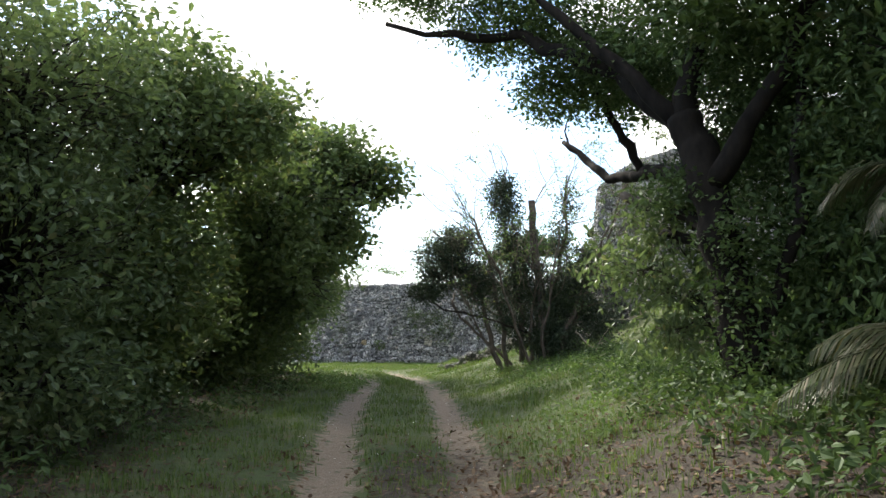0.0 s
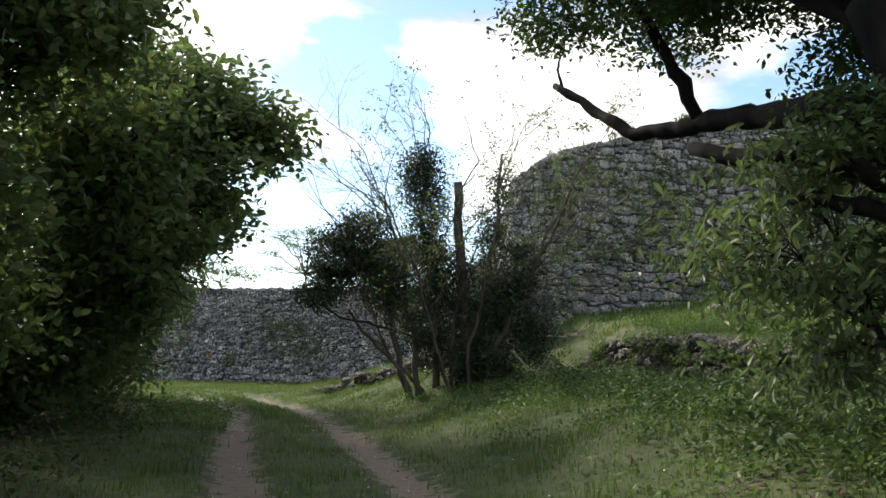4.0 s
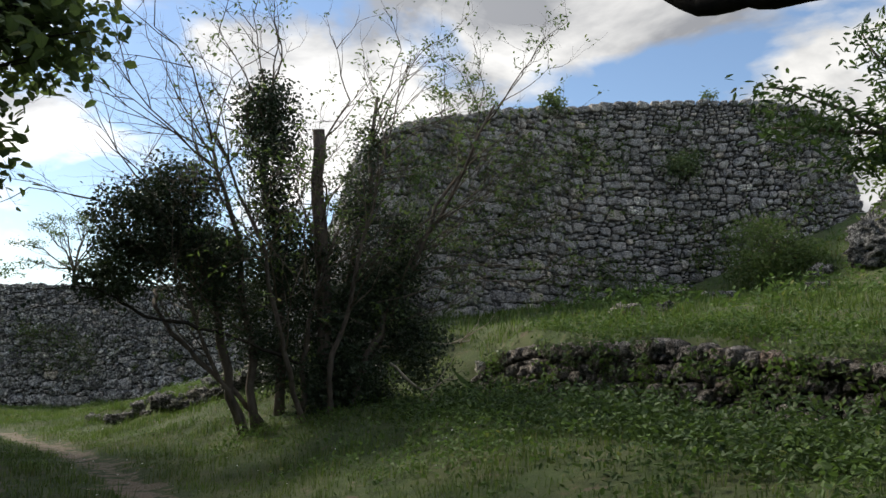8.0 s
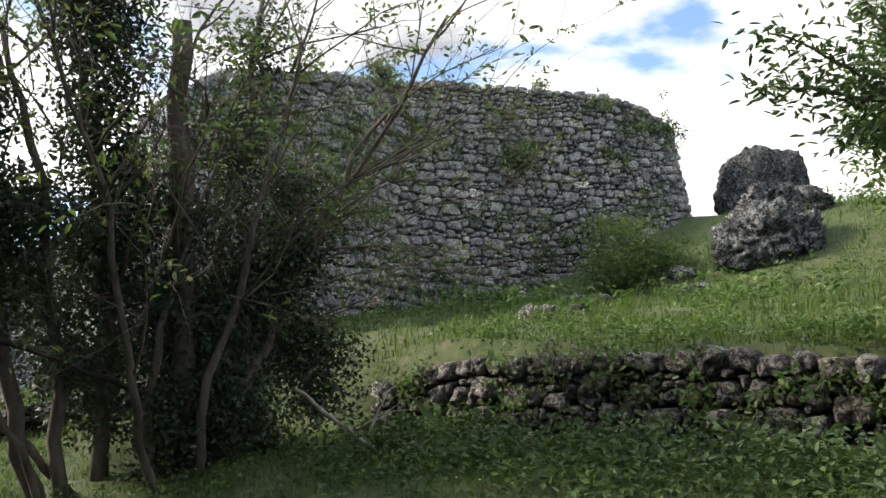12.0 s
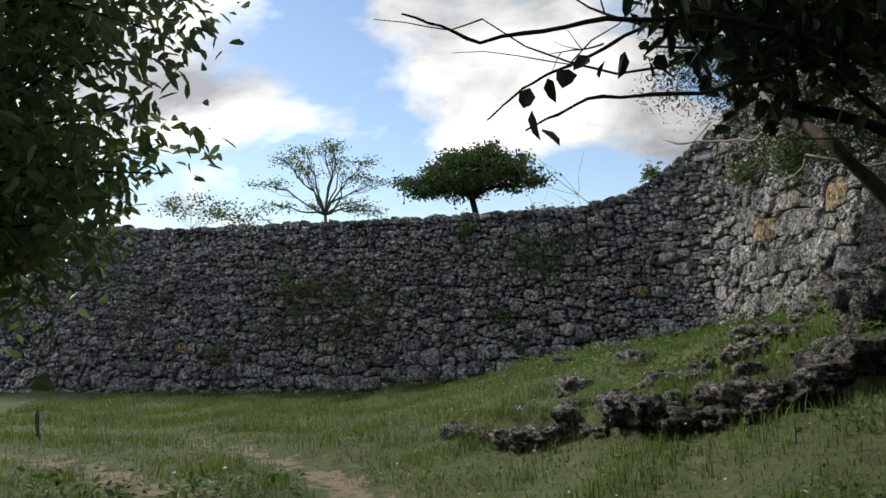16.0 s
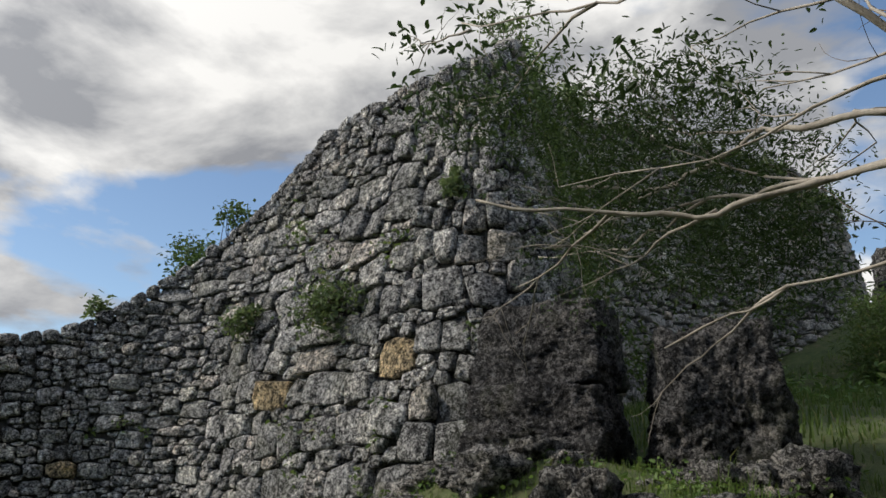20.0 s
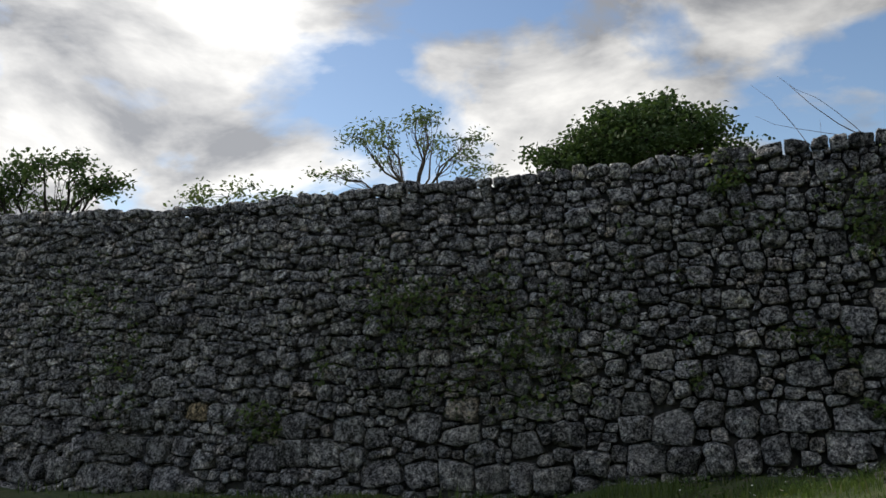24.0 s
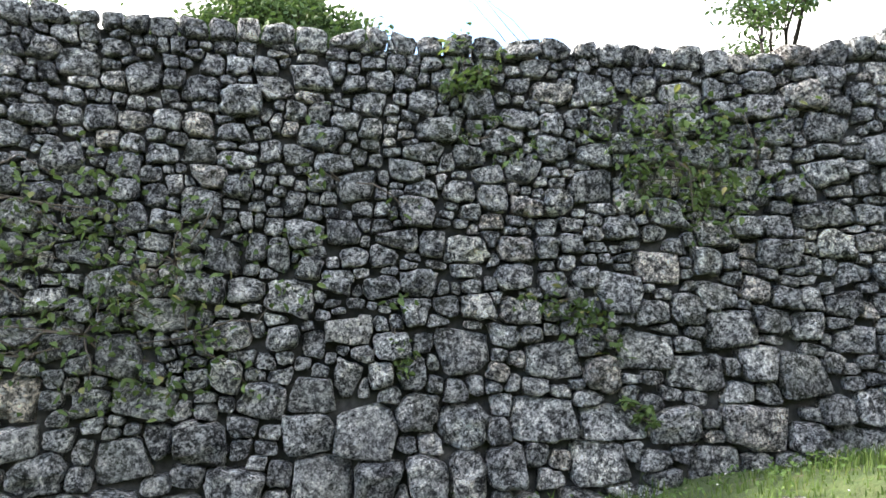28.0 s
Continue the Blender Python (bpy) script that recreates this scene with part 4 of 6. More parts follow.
# ---- trees ----
def tree(name, base, label, blobs, seed, leaf=(0.13, 0.07), count=9000, trunk_r=0.14, bark=None, foliage=None, fork=0.35, clump=0.34, twig_leaf=46, twigs=True, kind_of="tree", drop=0.3, hollow=0.45, shift=(0, 0, 0)):
    """A trunk that forks into one limb for each blob of crown; twigs run to clumps of leaves in the blob.
    blobs: centre x, y, z and half sizes."""
    bark, foliage = bark or M_BARK, foliage or M_LEAF
    rng, nr = random.Random(seed), np.random.default_rng(seed)
    blobs = [(b[0] + shift[0], b[1] + shift[1], b[2] + shift[2], *b[3:]) for b in blobs]
    bx, by = base[0] + shift[0], base[1] + shift[1]
    bz = gz(bx, by)
    t = root(name, (bx, by, bz), label, kind_of)
    top = Vector((bx, by, bz)).lerp(Vector((sum(b[0] for b in blobs) / len(blobs), sum(b[1] for b in blobs) / len(blobs), max(b[2] for b in blobs))), fork)
    tr = Acc()
    tube(tr, bent(rng, (bx, by, bz - 0.15), top, 6, 0.10), [trunk_r * (1.25, 1.05, 0.98, 0.93, 0.88, 0.85, 0.85)[i] for i in range(7)], 10)
    child("trunk", tr.mesh("trunk", bark), t)
    total = sum(b[3] * b[4] + b[4] * b[5] + b[3] * b[5] for b in blobs)
    tw = Acc()
    cents = []
    for b in blobs:
        c = Vector(b[:3])
        share = (b[3] * b[4] + b[4] * b[5] + b[3] * b[5]) / total
        lim = Acc()
        line = bent(rng, top, c, 6, 0.18, 0.04)
        tube(lim, line, [trunk_r * 0.62 * (1 - 0.13 * i) for i in range(7)], 8)
        child("limb", lim.mesh("limb", bark), t)
        nclump = max(5, int(count * share / twig_leaf))
        for _ in range(nclump):
            d = nr.normal(size=3)
            d /= np.linalg.norm(d)
            r = (hollow + (1 - hollow) * nr.random() ** 0.6)
            p = np.array(c) + d * r * np.array(b[3:6]) * (1 + 0.18 * nr.normal())
            p[2] = max(p[2], gz(p[0], p[1]) + 0.12) if len(cents) % 7 == 0 else max(p[2], bz + 0.15)
            if twigs:
                a = line[rng.randint(3, 6)]
                tube(tw, bent(rng, a, p, 3, 0.15), [trunk_r * 0.16, trunk_r * 0.12, trunk_r * 0.08, 0.004], 4)
            q = p + nr.normal(size=(twig_leaf, 3)) * clump * np.array([1, 1, 0.62])
            cents.append(q)
    if twigs:
        child("twig_mass", tw.mesh("twig_mass", bark), t, kind="stuff")
    child("crown", leaves("crown", nr, np.concatenate(cents), leaf[0], leaf[1], foliage, droop=drop), t, kind="stuff")
    return t


# dense trees on the track's far side
tree("broadleaf_tree", (-6.3, 5.6), "dense dark green broadleaf tree leaning over the track", ((-5.6, 5.5, 2.2, 1.7, 2.2, 1.7), (-6.2, 6.2, 4.4, 2.0, 2.4, 1.4), (-4.7, 4.4, 1.0, 0.9, 1.6, 0.8), (-7.6, 5, 3, 1.6, 2.4, 2.3)), 101, count=31500, leaf=(0.115, 0.06), foliage=M_DARKLEAF, clump=0.26)
tree("broadleaf_tree", (-5.9, 9.6), "dense dark green broadleaf tree beside the track", ((-5.0, 9.6, 2.2, 1.5, 2.2, 1.8), (-5.3, 10.2, 4.5, 1.7, 2.3, 1.25), (-4.2, 9.0, 0.9, 0.8, 1.8, 0.7), (-7, 10, 4, 1.5, 2, 2)), 102, count=31500, leaf=(0.115, 0.06), foliage=M_DARKLEAF, clump=0.26)
tree("broadleaf_tree", (-5.6, 13.2), "tall dense broadleaf tree with large pale-edged leaves", ((-5.0, 13.4, 2.4, 1.3, 2.0, 1.6), (-4.6, 13.5, 4.9, 1.6, 2.0, 1.2), (-5.3, 13.0, 1.0, 0.8, 1.6, 0.7), (-3.6, 14.8, 5.3, 1.0, 1.2, 0.7)), 103, leaf=(0.14, 0.085), count=26000, clump=0.26)
tree("broadleaf_tree", (-5.0, 17.9), "broadleaf tree with large leaves hanging over the track", ((-4.3, 17.8, 2.4, 1.2, 1.9, 1.5), (-3.5, 18.2, 4.6, 1.5, 1.8, 1.1), (-1.65, 19.0, 4.85, 0.8, 0.9, 0.55), (-4.9, 17.4, 1.0, 0.8, 1.6, 0.6), (-2.6, 18.8, 5.4, 1.0, 1.0, 0.6), (-2.7, 19.0, 3.6, 0.85, 1.0, 0.7), (-3.05, 17.2, 2.4, 0.75, 1.1, 1.0), (-3.15, 19.2, 2.6, 0.6, 1.0, 0.8), (-3.4, 15.9, 3.6, 0.9, 1.2, 1.1)), 104, leaf=(0.15, 0.095), count=34000, clump=0.24)
tree("broadleaf_tree", (-4.9, 21.0), "dense dark green broadleaf tree beside the grass verge", ((-4.0, 20.6, 2.5, 1.2, 2.0, 1.9), (-4.0, 21.0, 4.9, 1.5, 2.0, 1.1), (-4.1, 20.5, 0.9, 0.8, 1.8, 0.6)), 105, shift=(-0.3, 0.2, 0.1), count=13000, foliage=M_DARKLEAF)
tree("broadleaf_tree", (-4.8, 24.9), "dark broadleaf tree with hanging branch ends", ((-3.3, 24.9, 2.6, 1.3, 1.7, 1.1), (-3.2, 25.0, 4.6, 1.55, 1.8, 1.3), (-3.6, 24.8, 6.0, 1.4, 1.6, 0.8), (-4.3, 24.6, 1.4, 0.9, 1.5, 0.8)), 106, shift=(-1.0, 0.4, 0.1), leaf=(0.15, 0.06), count=21000, clump=0.27, foliage=M_DARKLEAF, drop=0.7)
tree("broadleaf_tree", (-7.5, 1.5), "shady broadleaf tree with branches reaching overhead", ((-6.0, 1.8, 2.2, 2.0, 2.4, 2.0), (-3.6, 3.6, 4.6, 1.3, 1.1, 0.35), (-6.2, 2.2, 4.8, 1.9, 2.0, 1.1)), 107, count=19500, leaf=(0.115, 0.06), foliage=M_DARKLEAF, clump=0.26)


for x, y, sd in ((-10.2, 4, 131), (-10.0, 9.5, 132), (-9.6, 15, 133), (-9.4, 20.5, 134), (-9.6, 26, 135), (-10.5, -1.5, 136)):
    tree("background_tree", (x, y), "dense green tree in the thicket behind", ((x + 0.6, y, 2.0, 1.8, 2.8, 1.8), (x + 0.3, y + 0.4, 4.1, 1.8, 2.6, 1.2)), sd, count=7000, leaf=(0.26, 0.15), clump=0.4, twigs=False)


# added out of view behind the start, to darken the bank and big trunk
for x, y, sd in ((3.6, -3.6, 142), (6.5, 0.4, 143), (5.5, -8.0, 145), (0.5, -10.5, 146)):
    tree("background_tree", (x, y), "added unseen tree that cuts the sky light at the track's start", ((x, y, 3.0, 1.9, 2.0, 2.2), (x * 0.85, y + 0.4, 6.0, 2.4, 2.4, 1.5)), sd, count=6500, leaf=(0.30, 0.18), clump=0.45, twigs=False)


# the big tree on the bank, with its long limbs
def limb_part(parent, pts, r0, r1, mat=None, sides=9, name="limb", seed=0, gnarl=0.10):
    rng = random.Random(seed)
    fine = []
    for a, b in zip(pts[:-1], pts[1:]):
        fine += bent(rng, a, b, 6, gnarl)[:-1]
    fine.append(Vector(pts[-1]))
    n = len(fine) - 1
    acc = Acc()
    tube(acc, fine, [(r0 + (r1 - r0) * i / n) * (1 + 0.09 * math.sin(i * 1.7 + seed) + 0.10 * rng.uniform(-1, 1)) for i in range(n + 1)], sides)
    return child(name, acc.mesh(name, mat or M_BARK), parent)


def crown_part(parent, nr, blobs, count, leaf, mat, clump=0.3, per=40, droop=0.3, name="crown", hollow=0.3):
    total = sum(b[3] * b[4] + b[4] * b[5] + b[3] * b[5] for b in blobs)
    cents = []
    for b in blobs:
        k = max(3, int(count * (b[3] * b[4] + b[4] * b[5] + b[3] * b[5]) / total / per))
        d = nr.normal(size=(k, 3))
        d /= np.linalg.norm(d, axis=1)[:, None]
        p = np.array(b[:3]) + d * (hollow + (1 - hollow) * nr.random((k, 1)) ** 0.6) * np.array(b[3:6])
        cents.append((p[:, None] + nr.normal(size=(k, per, 3)) * clump * np.array([1, 1, 0.6])).reshape(-1, 3))
    return child(name, leaves(name, nr, np.concatenate(cents), leaf[0], leaf[1], mat, droop=droop), parent, kind="stuff")


big = root("banyan_tree", (3.45, 9.4, gz(3.45, 9.4)), "big old dark-barked tree with long bare limbs over the track", "tree")
zb = gz(3.45, 9.4)
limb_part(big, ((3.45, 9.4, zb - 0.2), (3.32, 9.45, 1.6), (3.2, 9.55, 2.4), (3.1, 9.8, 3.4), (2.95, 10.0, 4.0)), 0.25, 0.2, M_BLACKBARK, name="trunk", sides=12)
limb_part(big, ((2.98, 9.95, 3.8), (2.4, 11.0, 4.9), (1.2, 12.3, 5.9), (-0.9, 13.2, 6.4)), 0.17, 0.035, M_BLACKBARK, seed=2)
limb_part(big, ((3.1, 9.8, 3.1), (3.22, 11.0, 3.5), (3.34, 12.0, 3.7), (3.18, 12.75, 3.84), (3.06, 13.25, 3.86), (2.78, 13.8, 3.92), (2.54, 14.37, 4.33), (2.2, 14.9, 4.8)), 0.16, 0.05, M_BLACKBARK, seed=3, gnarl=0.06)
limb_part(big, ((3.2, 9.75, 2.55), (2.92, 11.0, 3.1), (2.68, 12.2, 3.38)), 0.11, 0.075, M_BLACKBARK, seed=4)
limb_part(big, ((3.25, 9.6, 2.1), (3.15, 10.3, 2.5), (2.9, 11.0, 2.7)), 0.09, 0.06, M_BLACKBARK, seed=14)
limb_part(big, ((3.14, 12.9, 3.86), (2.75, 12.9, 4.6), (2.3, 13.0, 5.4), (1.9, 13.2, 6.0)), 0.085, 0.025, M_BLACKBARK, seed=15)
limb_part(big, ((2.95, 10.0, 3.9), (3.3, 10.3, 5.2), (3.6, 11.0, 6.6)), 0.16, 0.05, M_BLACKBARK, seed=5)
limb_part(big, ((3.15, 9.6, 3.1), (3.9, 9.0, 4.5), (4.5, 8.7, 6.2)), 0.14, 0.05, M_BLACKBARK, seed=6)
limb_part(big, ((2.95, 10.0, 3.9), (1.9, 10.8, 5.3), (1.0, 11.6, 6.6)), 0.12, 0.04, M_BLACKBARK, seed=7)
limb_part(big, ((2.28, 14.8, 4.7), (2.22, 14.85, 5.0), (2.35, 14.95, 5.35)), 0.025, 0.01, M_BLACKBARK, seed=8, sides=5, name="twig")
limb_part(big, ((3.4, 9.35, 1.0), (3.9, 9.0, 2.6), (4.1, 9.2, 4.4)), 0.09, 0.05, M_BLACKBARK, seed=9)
nr = np.random.default_rng(201)
# the blobs at 6.9 and 7.3 m are unseen, added to shade the bank
crown_part(big, nr, ((1.0, 13.3, 6.3, 1.0, 1.1, 0.6), (2.2, 12.4, 6.0, 1.1, 1.2, 0.6), (3.4, 11.2, 6.7, 1.4, 1.4, 0.9), (2.0, 13.9, 5.3, 0.7, 0.7, 0.35), (1.0, 11.8, 6.9, 0.9, 1.0, 0.5),
                     (3.1, 13.4, 5.1, 0.8, 0.8, 0.4), (4.6, 9.2, 5.6, 1.2, 1.3, 1.3), (4.4, 8.2, 3.6, 0.8, 0.9, 1.6), (4.4, 11.2, 4.9, 0.9, 0.9, 0.8), (1.75, 12.6, 5.35, 0.6, 0.7, 0.3), (2.5, 11.4, 5.3, 0.8, 0.8, 0.45), (4.2, 11.2, 4.0, 0.9, 0.9, 0.8), (4.8, 10.2, 4.6, 0.9, 0.9, 1.0), (3.4, 12.0, 5.2, 0.9, 0.9, 0.5), (2.6, 12.6, 5.1, 0.7, 0.7, 0.4), (5.2, 9.4, 3.4, 0.8, 0.8, 1.2), (3.3, 9.4, 2.3, 0.42, 0.42, 0.9), (3.0, 10.2, 3.1, 0.5, 0.6, 0.4), (3.7, 9.2, 1.2, 0.5, 0.5, 0.5), (3.5, 10.5, 2.3, 0.4, 0.5, 0.4), (0.2, 12.6, 6.9, 1.6, 1.6, 0.5), (-0.9, 10.6, 7.3, 1.3, 1.5, 0.5), (3.9, 9.9, 4.4, 0.8, 0.8, 0.8), (4.3, 10.0, 3.2, 0.7, 0.7, 0.9), (3.7, 10.3, 5.3, 0.9, 0.9, 0.5), (3.0, 10.9, 4.9, 0.8, 0.8, 0.35), (4.3, 9.6, 2.0, 0.6, 0.6, 0.7)), 92000, (0.085, 0.042), M_IVY, clump=0.17)
# unseen crown added over the bank, to keep sky light off it
crown_part(big, nr, ((3.6, 7.4, 6.3, 1.3, 1.5, 0.9), (4.6, 6.0, 6.0, 1.6, 1.6, 1.2), (6.0, 8.5, 6.5, 1.5, 2.0, 1.4), (6.4, 5.6, 5.6, 1.5, 1.8, 1.6), (5.0, 3.6, 6.2, 1.6, 1.6, 1.2), (6.6, 10.6, 5.6, 1.2, 1.4, 1.4), (3.2, 8.9, 5.2, 0.8, 0.8, 0.6)), 30000, (0.15, 0.08), M_IVY, clump=0.3, name="rear_crown")

tree("understory_tree", (5.6, 7.6), "dark understory tree wrapped in climbers", ((4.9, 7.4, 2.2, 1.0, 1.3, 1.6), (5.2, 7.8, 4.2, 1.2, 1.4, 1.3), (4.6, 8.9, 1.5, 0.7, 0.9, 0.8), (4.9, 6.0, 1.3, 0.9, 1.0, 0.9), (5.2, 10.4, 2.2, 0.8, 0.9, 1.4), (4.5, 9.3, 3.2, 0.6, 0.7, 1.0)), 108, leaf=(0.13, 0.055), count=30000, foliage=M_IVY, drop=0.9, clump=0.24)
tree("understory_tree", (6.3, 4.6), "dark understory tree at the bank", ((5.2, 4.8, 2.6, 1.2, 1.4, 1.8), (5.6, 4.2, 4.6, 1.4, 1.4, 1.2), (4.9, 4.2, 1.0, 0.9, 1.0, 0.7)), 109, leaf=(0.13, 0.055), count=18000, foliage=M_IVY, drop=0.9, clump=0.26)
tree("sapling", (3.6, 10.3), "thin sapling with sparse yellowing green leaves", ((2.6, 11.0, 2.3, 0.6, 0.6, 0.5), (3.2, 10.7, 1.9, 0.7, 0.6, 0.5), (3.0, 10.9, 2.9, 0.5, 0.5, 0.4), (2.9, 10.7, 1.4, 0.5, 0.5, 0.35)), 110, leaf=(0.12, 0.05), count=2600, trunk_r=0.035, bark=M_BARK, foliage=M_DARKLEAF, twig_leaf=16, clump=0.2, drop=0.9)


# drooping fronds at the bank
def fronds(place, tips, seed, label):
    nr = np.random.default_rng(seed)
    rng = random.Random(seed)
    t = root("palm", place, label, "palm")
    for tip in tips:
        a, b = Vector(place) + Vector((0, 0, 0.5)), Vector(tip)
        mid = a.lerp(b, 0.5) + Vector((0, 0, 0.42))
        line = [a.lerp(mid, i / 6).lerp(mid.lerp(b, i / 6), i / 6) for i in range(7)]
        acc = Acc()
        tube(acc, line, [0.014 - 0.0017 * i for i in range(7)], 5)
        rib = child("frond", acc.mesh("frond", M_FROND), t)
        lv, lf = [], []
        for i in range(40):
            k = 0.15 + 0.85 * i / 39
            q = k * 6
            j = min(5, int(q))
            p = line[j].lerp(line[j + 1], q - j)
            d = (line[j + 1] - line[j]).normalized()
            for sgn in (-1, 1):
                side = d.cross(Vector((0, 0, 1))).normalized() * sgn
                e = (d * 0.6 + side * 0.8 + Vector((0, 0, -0.35 + rng.uniform(-0.15, 0.1)))).normalized()
                ln = 0.42 * math.sin(math.pi * (0.15 + 0.8 * k)) + 0.08
                w = d * 0.011
                n = len(lv)
                m = p + e * ln * 0.55 + Vector((0, 0, 0.02))
                lv += [p - w, p + w, m + w, p + e * ln + Vector((0, 0, -0.06)), m - w]
                lf += [(n, n + 1, n + 2, n + 4), (n + 4, n + 2, n + 3, n + 3)]
        lf = [f if f[2] != f[3] else f[:3] for f in lf]
        me = bpy.data.meshes.new("leaflets")
        me.from_pydata(lv, [], lf)
        me.materials.append(M_FROND)
        child("leaf_fringe", me, rib)
    return t


fronds((3.6, 5.8, gz(3.6, 5.8)), ((2.35, 5.9, 0.95), (2.7, 6.6, 0.8), (2.9, 5.2, 0.9), (2.75, 6.2, 1.3), (3.3, 6.9, 1.2), (4.4, 6.2, 1.3)), 301, "small palm with drooping grey-green fronds under the trees")
fronds((4.2, 7.2, 2.3), ((3.55, 7.7, 2.6), (3.7, 7.2, 2.3)), 302, "climbing palm with drooping fronds among the trees")


# ---- the ivy-grown shrub tree by the track ----
def branch(acc, rng, a, d, ln, r, depth, tips, pull=0.25):
    pts = [Vector(a)]
    d = Vector(d).normalized()
    n = 5
    for i in range(n):
        d = (d + Vector((rng.gauss(0, 0.16), rng.gauss(0, 0.16), rng.gauss(0, 0.12) + pull * 0.15))).normalized()
        pts.append(pts[-1] + d * ln / n)
    tube(acc, pts, [r * (1 - 0.65 * i / n) for i in range(n + 1)], 5 if r > 0.012 else 4)
    if depth == 0:
        tips.append((pts[-1], d))
        return
    for k in range(rng.choice((2, 3, 3))):
        q = pts[rng.randint(2, n)]
        e = (d + Vector((rng.gauss(0, 0.6), rng.gauss(0, 0.6), rng.gauss(0.1, 0.45)))).normalized()
        branch(acc, rng, q, e, ln * rng.uniform(0.45, 0.75), r * 0.5, depth - 1, tips, pull)
    tips.append((pts[-1], d))


def shrub_tree():
    """Many stems fan out of one stool; ivy wraps some, and pale limbs reach over the grass behind."""
    rng, nr = random.Random(401), np.random.default_rng(401)
    bx, by = 2.2, 21.35
    t = root("shrub_tree", (bx, by, gz(bx, by)), "many-stemmed half-bare shrub tree overgrown with dark ivy", "tree")
    stems = (
        ((1.50, 21.35), (0.98, 21.25, 2.2), (0.4, 21.0, 3.5), 0.062), ((1.65, 21.35), (1.32, 21.2, 2.3), (0.8, 20.95, 4.2), 0.055),
        ((2.00, 21.5), (1.85, 21.3, 2.8), (1.6, 21.0, 5.3), 0.065), ((2.60, 21.1), (2.45, 20.95, 2.4), (2.22, 20.75, 4.65), 0.10),
        ((2.70, 21.3), (2.9, 21.1, 2.8), (3.15, 20.85, 5.3), 0.06), ((2.80, 20.9), (3.4, 20.8, 2.3), (4.3, 20.2, 4.2), 0.05),
        ((2.90, 21.2), (3.7, 20.8, 2.7), (4.4, 19.5, 5.0), 0.04), ((2.20, 20.8), (1.6, 20.4, 2.0), (0.6, 19.9, 4.2), 0.035), ((2.45, 20.7), (2.6, 20.2, 2.4), (2.9, 19.9, 4.4), 0.035),
        ((1.5, 21.25), (0.8, 21.05, 1.6), (0.6, 21.0, 2.2), 0.03), ((2.15, 21.1), (2.2, 20.9, 1.9), (2.65, 20.8, 3.4), 0.04))
    tips, tw = [], Acc()
    for i, ((x, y), mid, end, r) in enumerate(stems):
        acc = Acc()
        line = bent(rng, (x, y, gz(x, y) - 0.15), mid, 6, 0.10)[:-1] + bent(rng, mid, end, 6, 0.12)
        n = len(line) - 1
        tube(acc, line, [r * (1.2 - 0.35 * k / n if i == 3 else 1.25 - 0.85 * k / n) * (1 + 0.07 * math.sin(2.1 * k + i)) for k in range(n + 1)], 9)
        child("stem", acc.mesh("stem", M_STEM), t)
        for k in range(5 if i == 3 else 9):
            q = line[rng.randint(4, n - (3 if i == 3 else 0))]
            out = Vector((q.x - bx, q.y - by, 0)) * 0.45
            d = out + Vector((rng.gauss(0, 0.5), rng.gauss(0, 0.5), rng.uniform(0.25, 1.2)))
            branch(tw, rng, q, d, rng.uniform(0.9, 1.6), max(0.011, r * 0.25), 3 if k < 5 else 2, tips)
    # long bare twigs that spread over the track and towards the wall
    for a, d, ln in (((0.5, 21.2, 3.4), (-1, 0.1, 0.5), 2.0), ((0.4, 21.1, 3.2), (-1, -0.3, 0.25), 1.9), ((0.9, 21.2, 4.0), (-0.7, -0.3, 1), 1.7), ((0.9, 21.2, 4.0), (-0.9, 0.2, 0.7), 1.8), ((0.6, 20.0, 4.1), (-0.5, -0.4, 1), 1.6), ((0.7, 20.1, 3.8), (-1, -0.2, 0.5), 1.8),
                     ((1.6, 21.0, 5.0), (-0.4, -0.2, 1), 1.3), ((1.6, 21.0, 4.6), (-0.7, -0.4, 0.8), 1.5), ((3.1, 20.9, 4.8), (0.2, -0.2, 1), 1.3), ((2.9, 20.0, 4.2), (0.3, -0.4, 1), 1.3), ((4.2, 20.2, 4.0), (0.5, -0.5, 0.8), 1.3), ((4.3, 19.7, 4.7), (0.4, -0.5, 0.8), 1.2),
                     ((3.4, 20.8, 2.4), (1, -0.5, 0.5), 2.2), ((3.1, 20.6, 2.2), (0.9, -0.7, 0.35), 2.0), ((3.7, 20.7, 2.7), (1, -0.2, 0.4), 1.9), ((2.6, 20.3, 2.4), (0.5, -0.8, 0.7), 1.9), ((2.0, 20.5, 2.4), (-0.4, -0.9, 0.6), 1.8), ((1.6, 20.4, 2.2), (-0.9, -0.6, 0.5), 1.9), ((0.5, 21.1, 3.3), (-0.8, -0.1, 0.7), 1.6), ((0.9, 21.0, 3.6), (-0.6, 0.2, 0.9), 1.6)):
        branch(tw, rng, a, d, ln, 0.015, 3, tips, 0.1)
    # the dark limb beside the track and its drooping end
    limb_part(t, ((2.2, 21.0, 1.3), (1.0, 20.75, 1.72), (0.0, 20.8, 1.92), (-0.29, 21.1, 2.12), (-0.3, 21.4, 2.4), (-0.29, 21.6, 2.56)), 0.027, 0.016, M_BARK, 8, seed=61, gnarl=0.06)
    limb_part(t, ((-0.29, 21.6, 2.56), (-0.45, 21.83, 2.65), (-0.69, 22.02, 2.54), (-0.94, 22.08, 2.42), (-1.11, 22.08, 2.27)), 0.011, 0.004, M_BARK, 5, "twig", seed=62, gnarl=0.06)
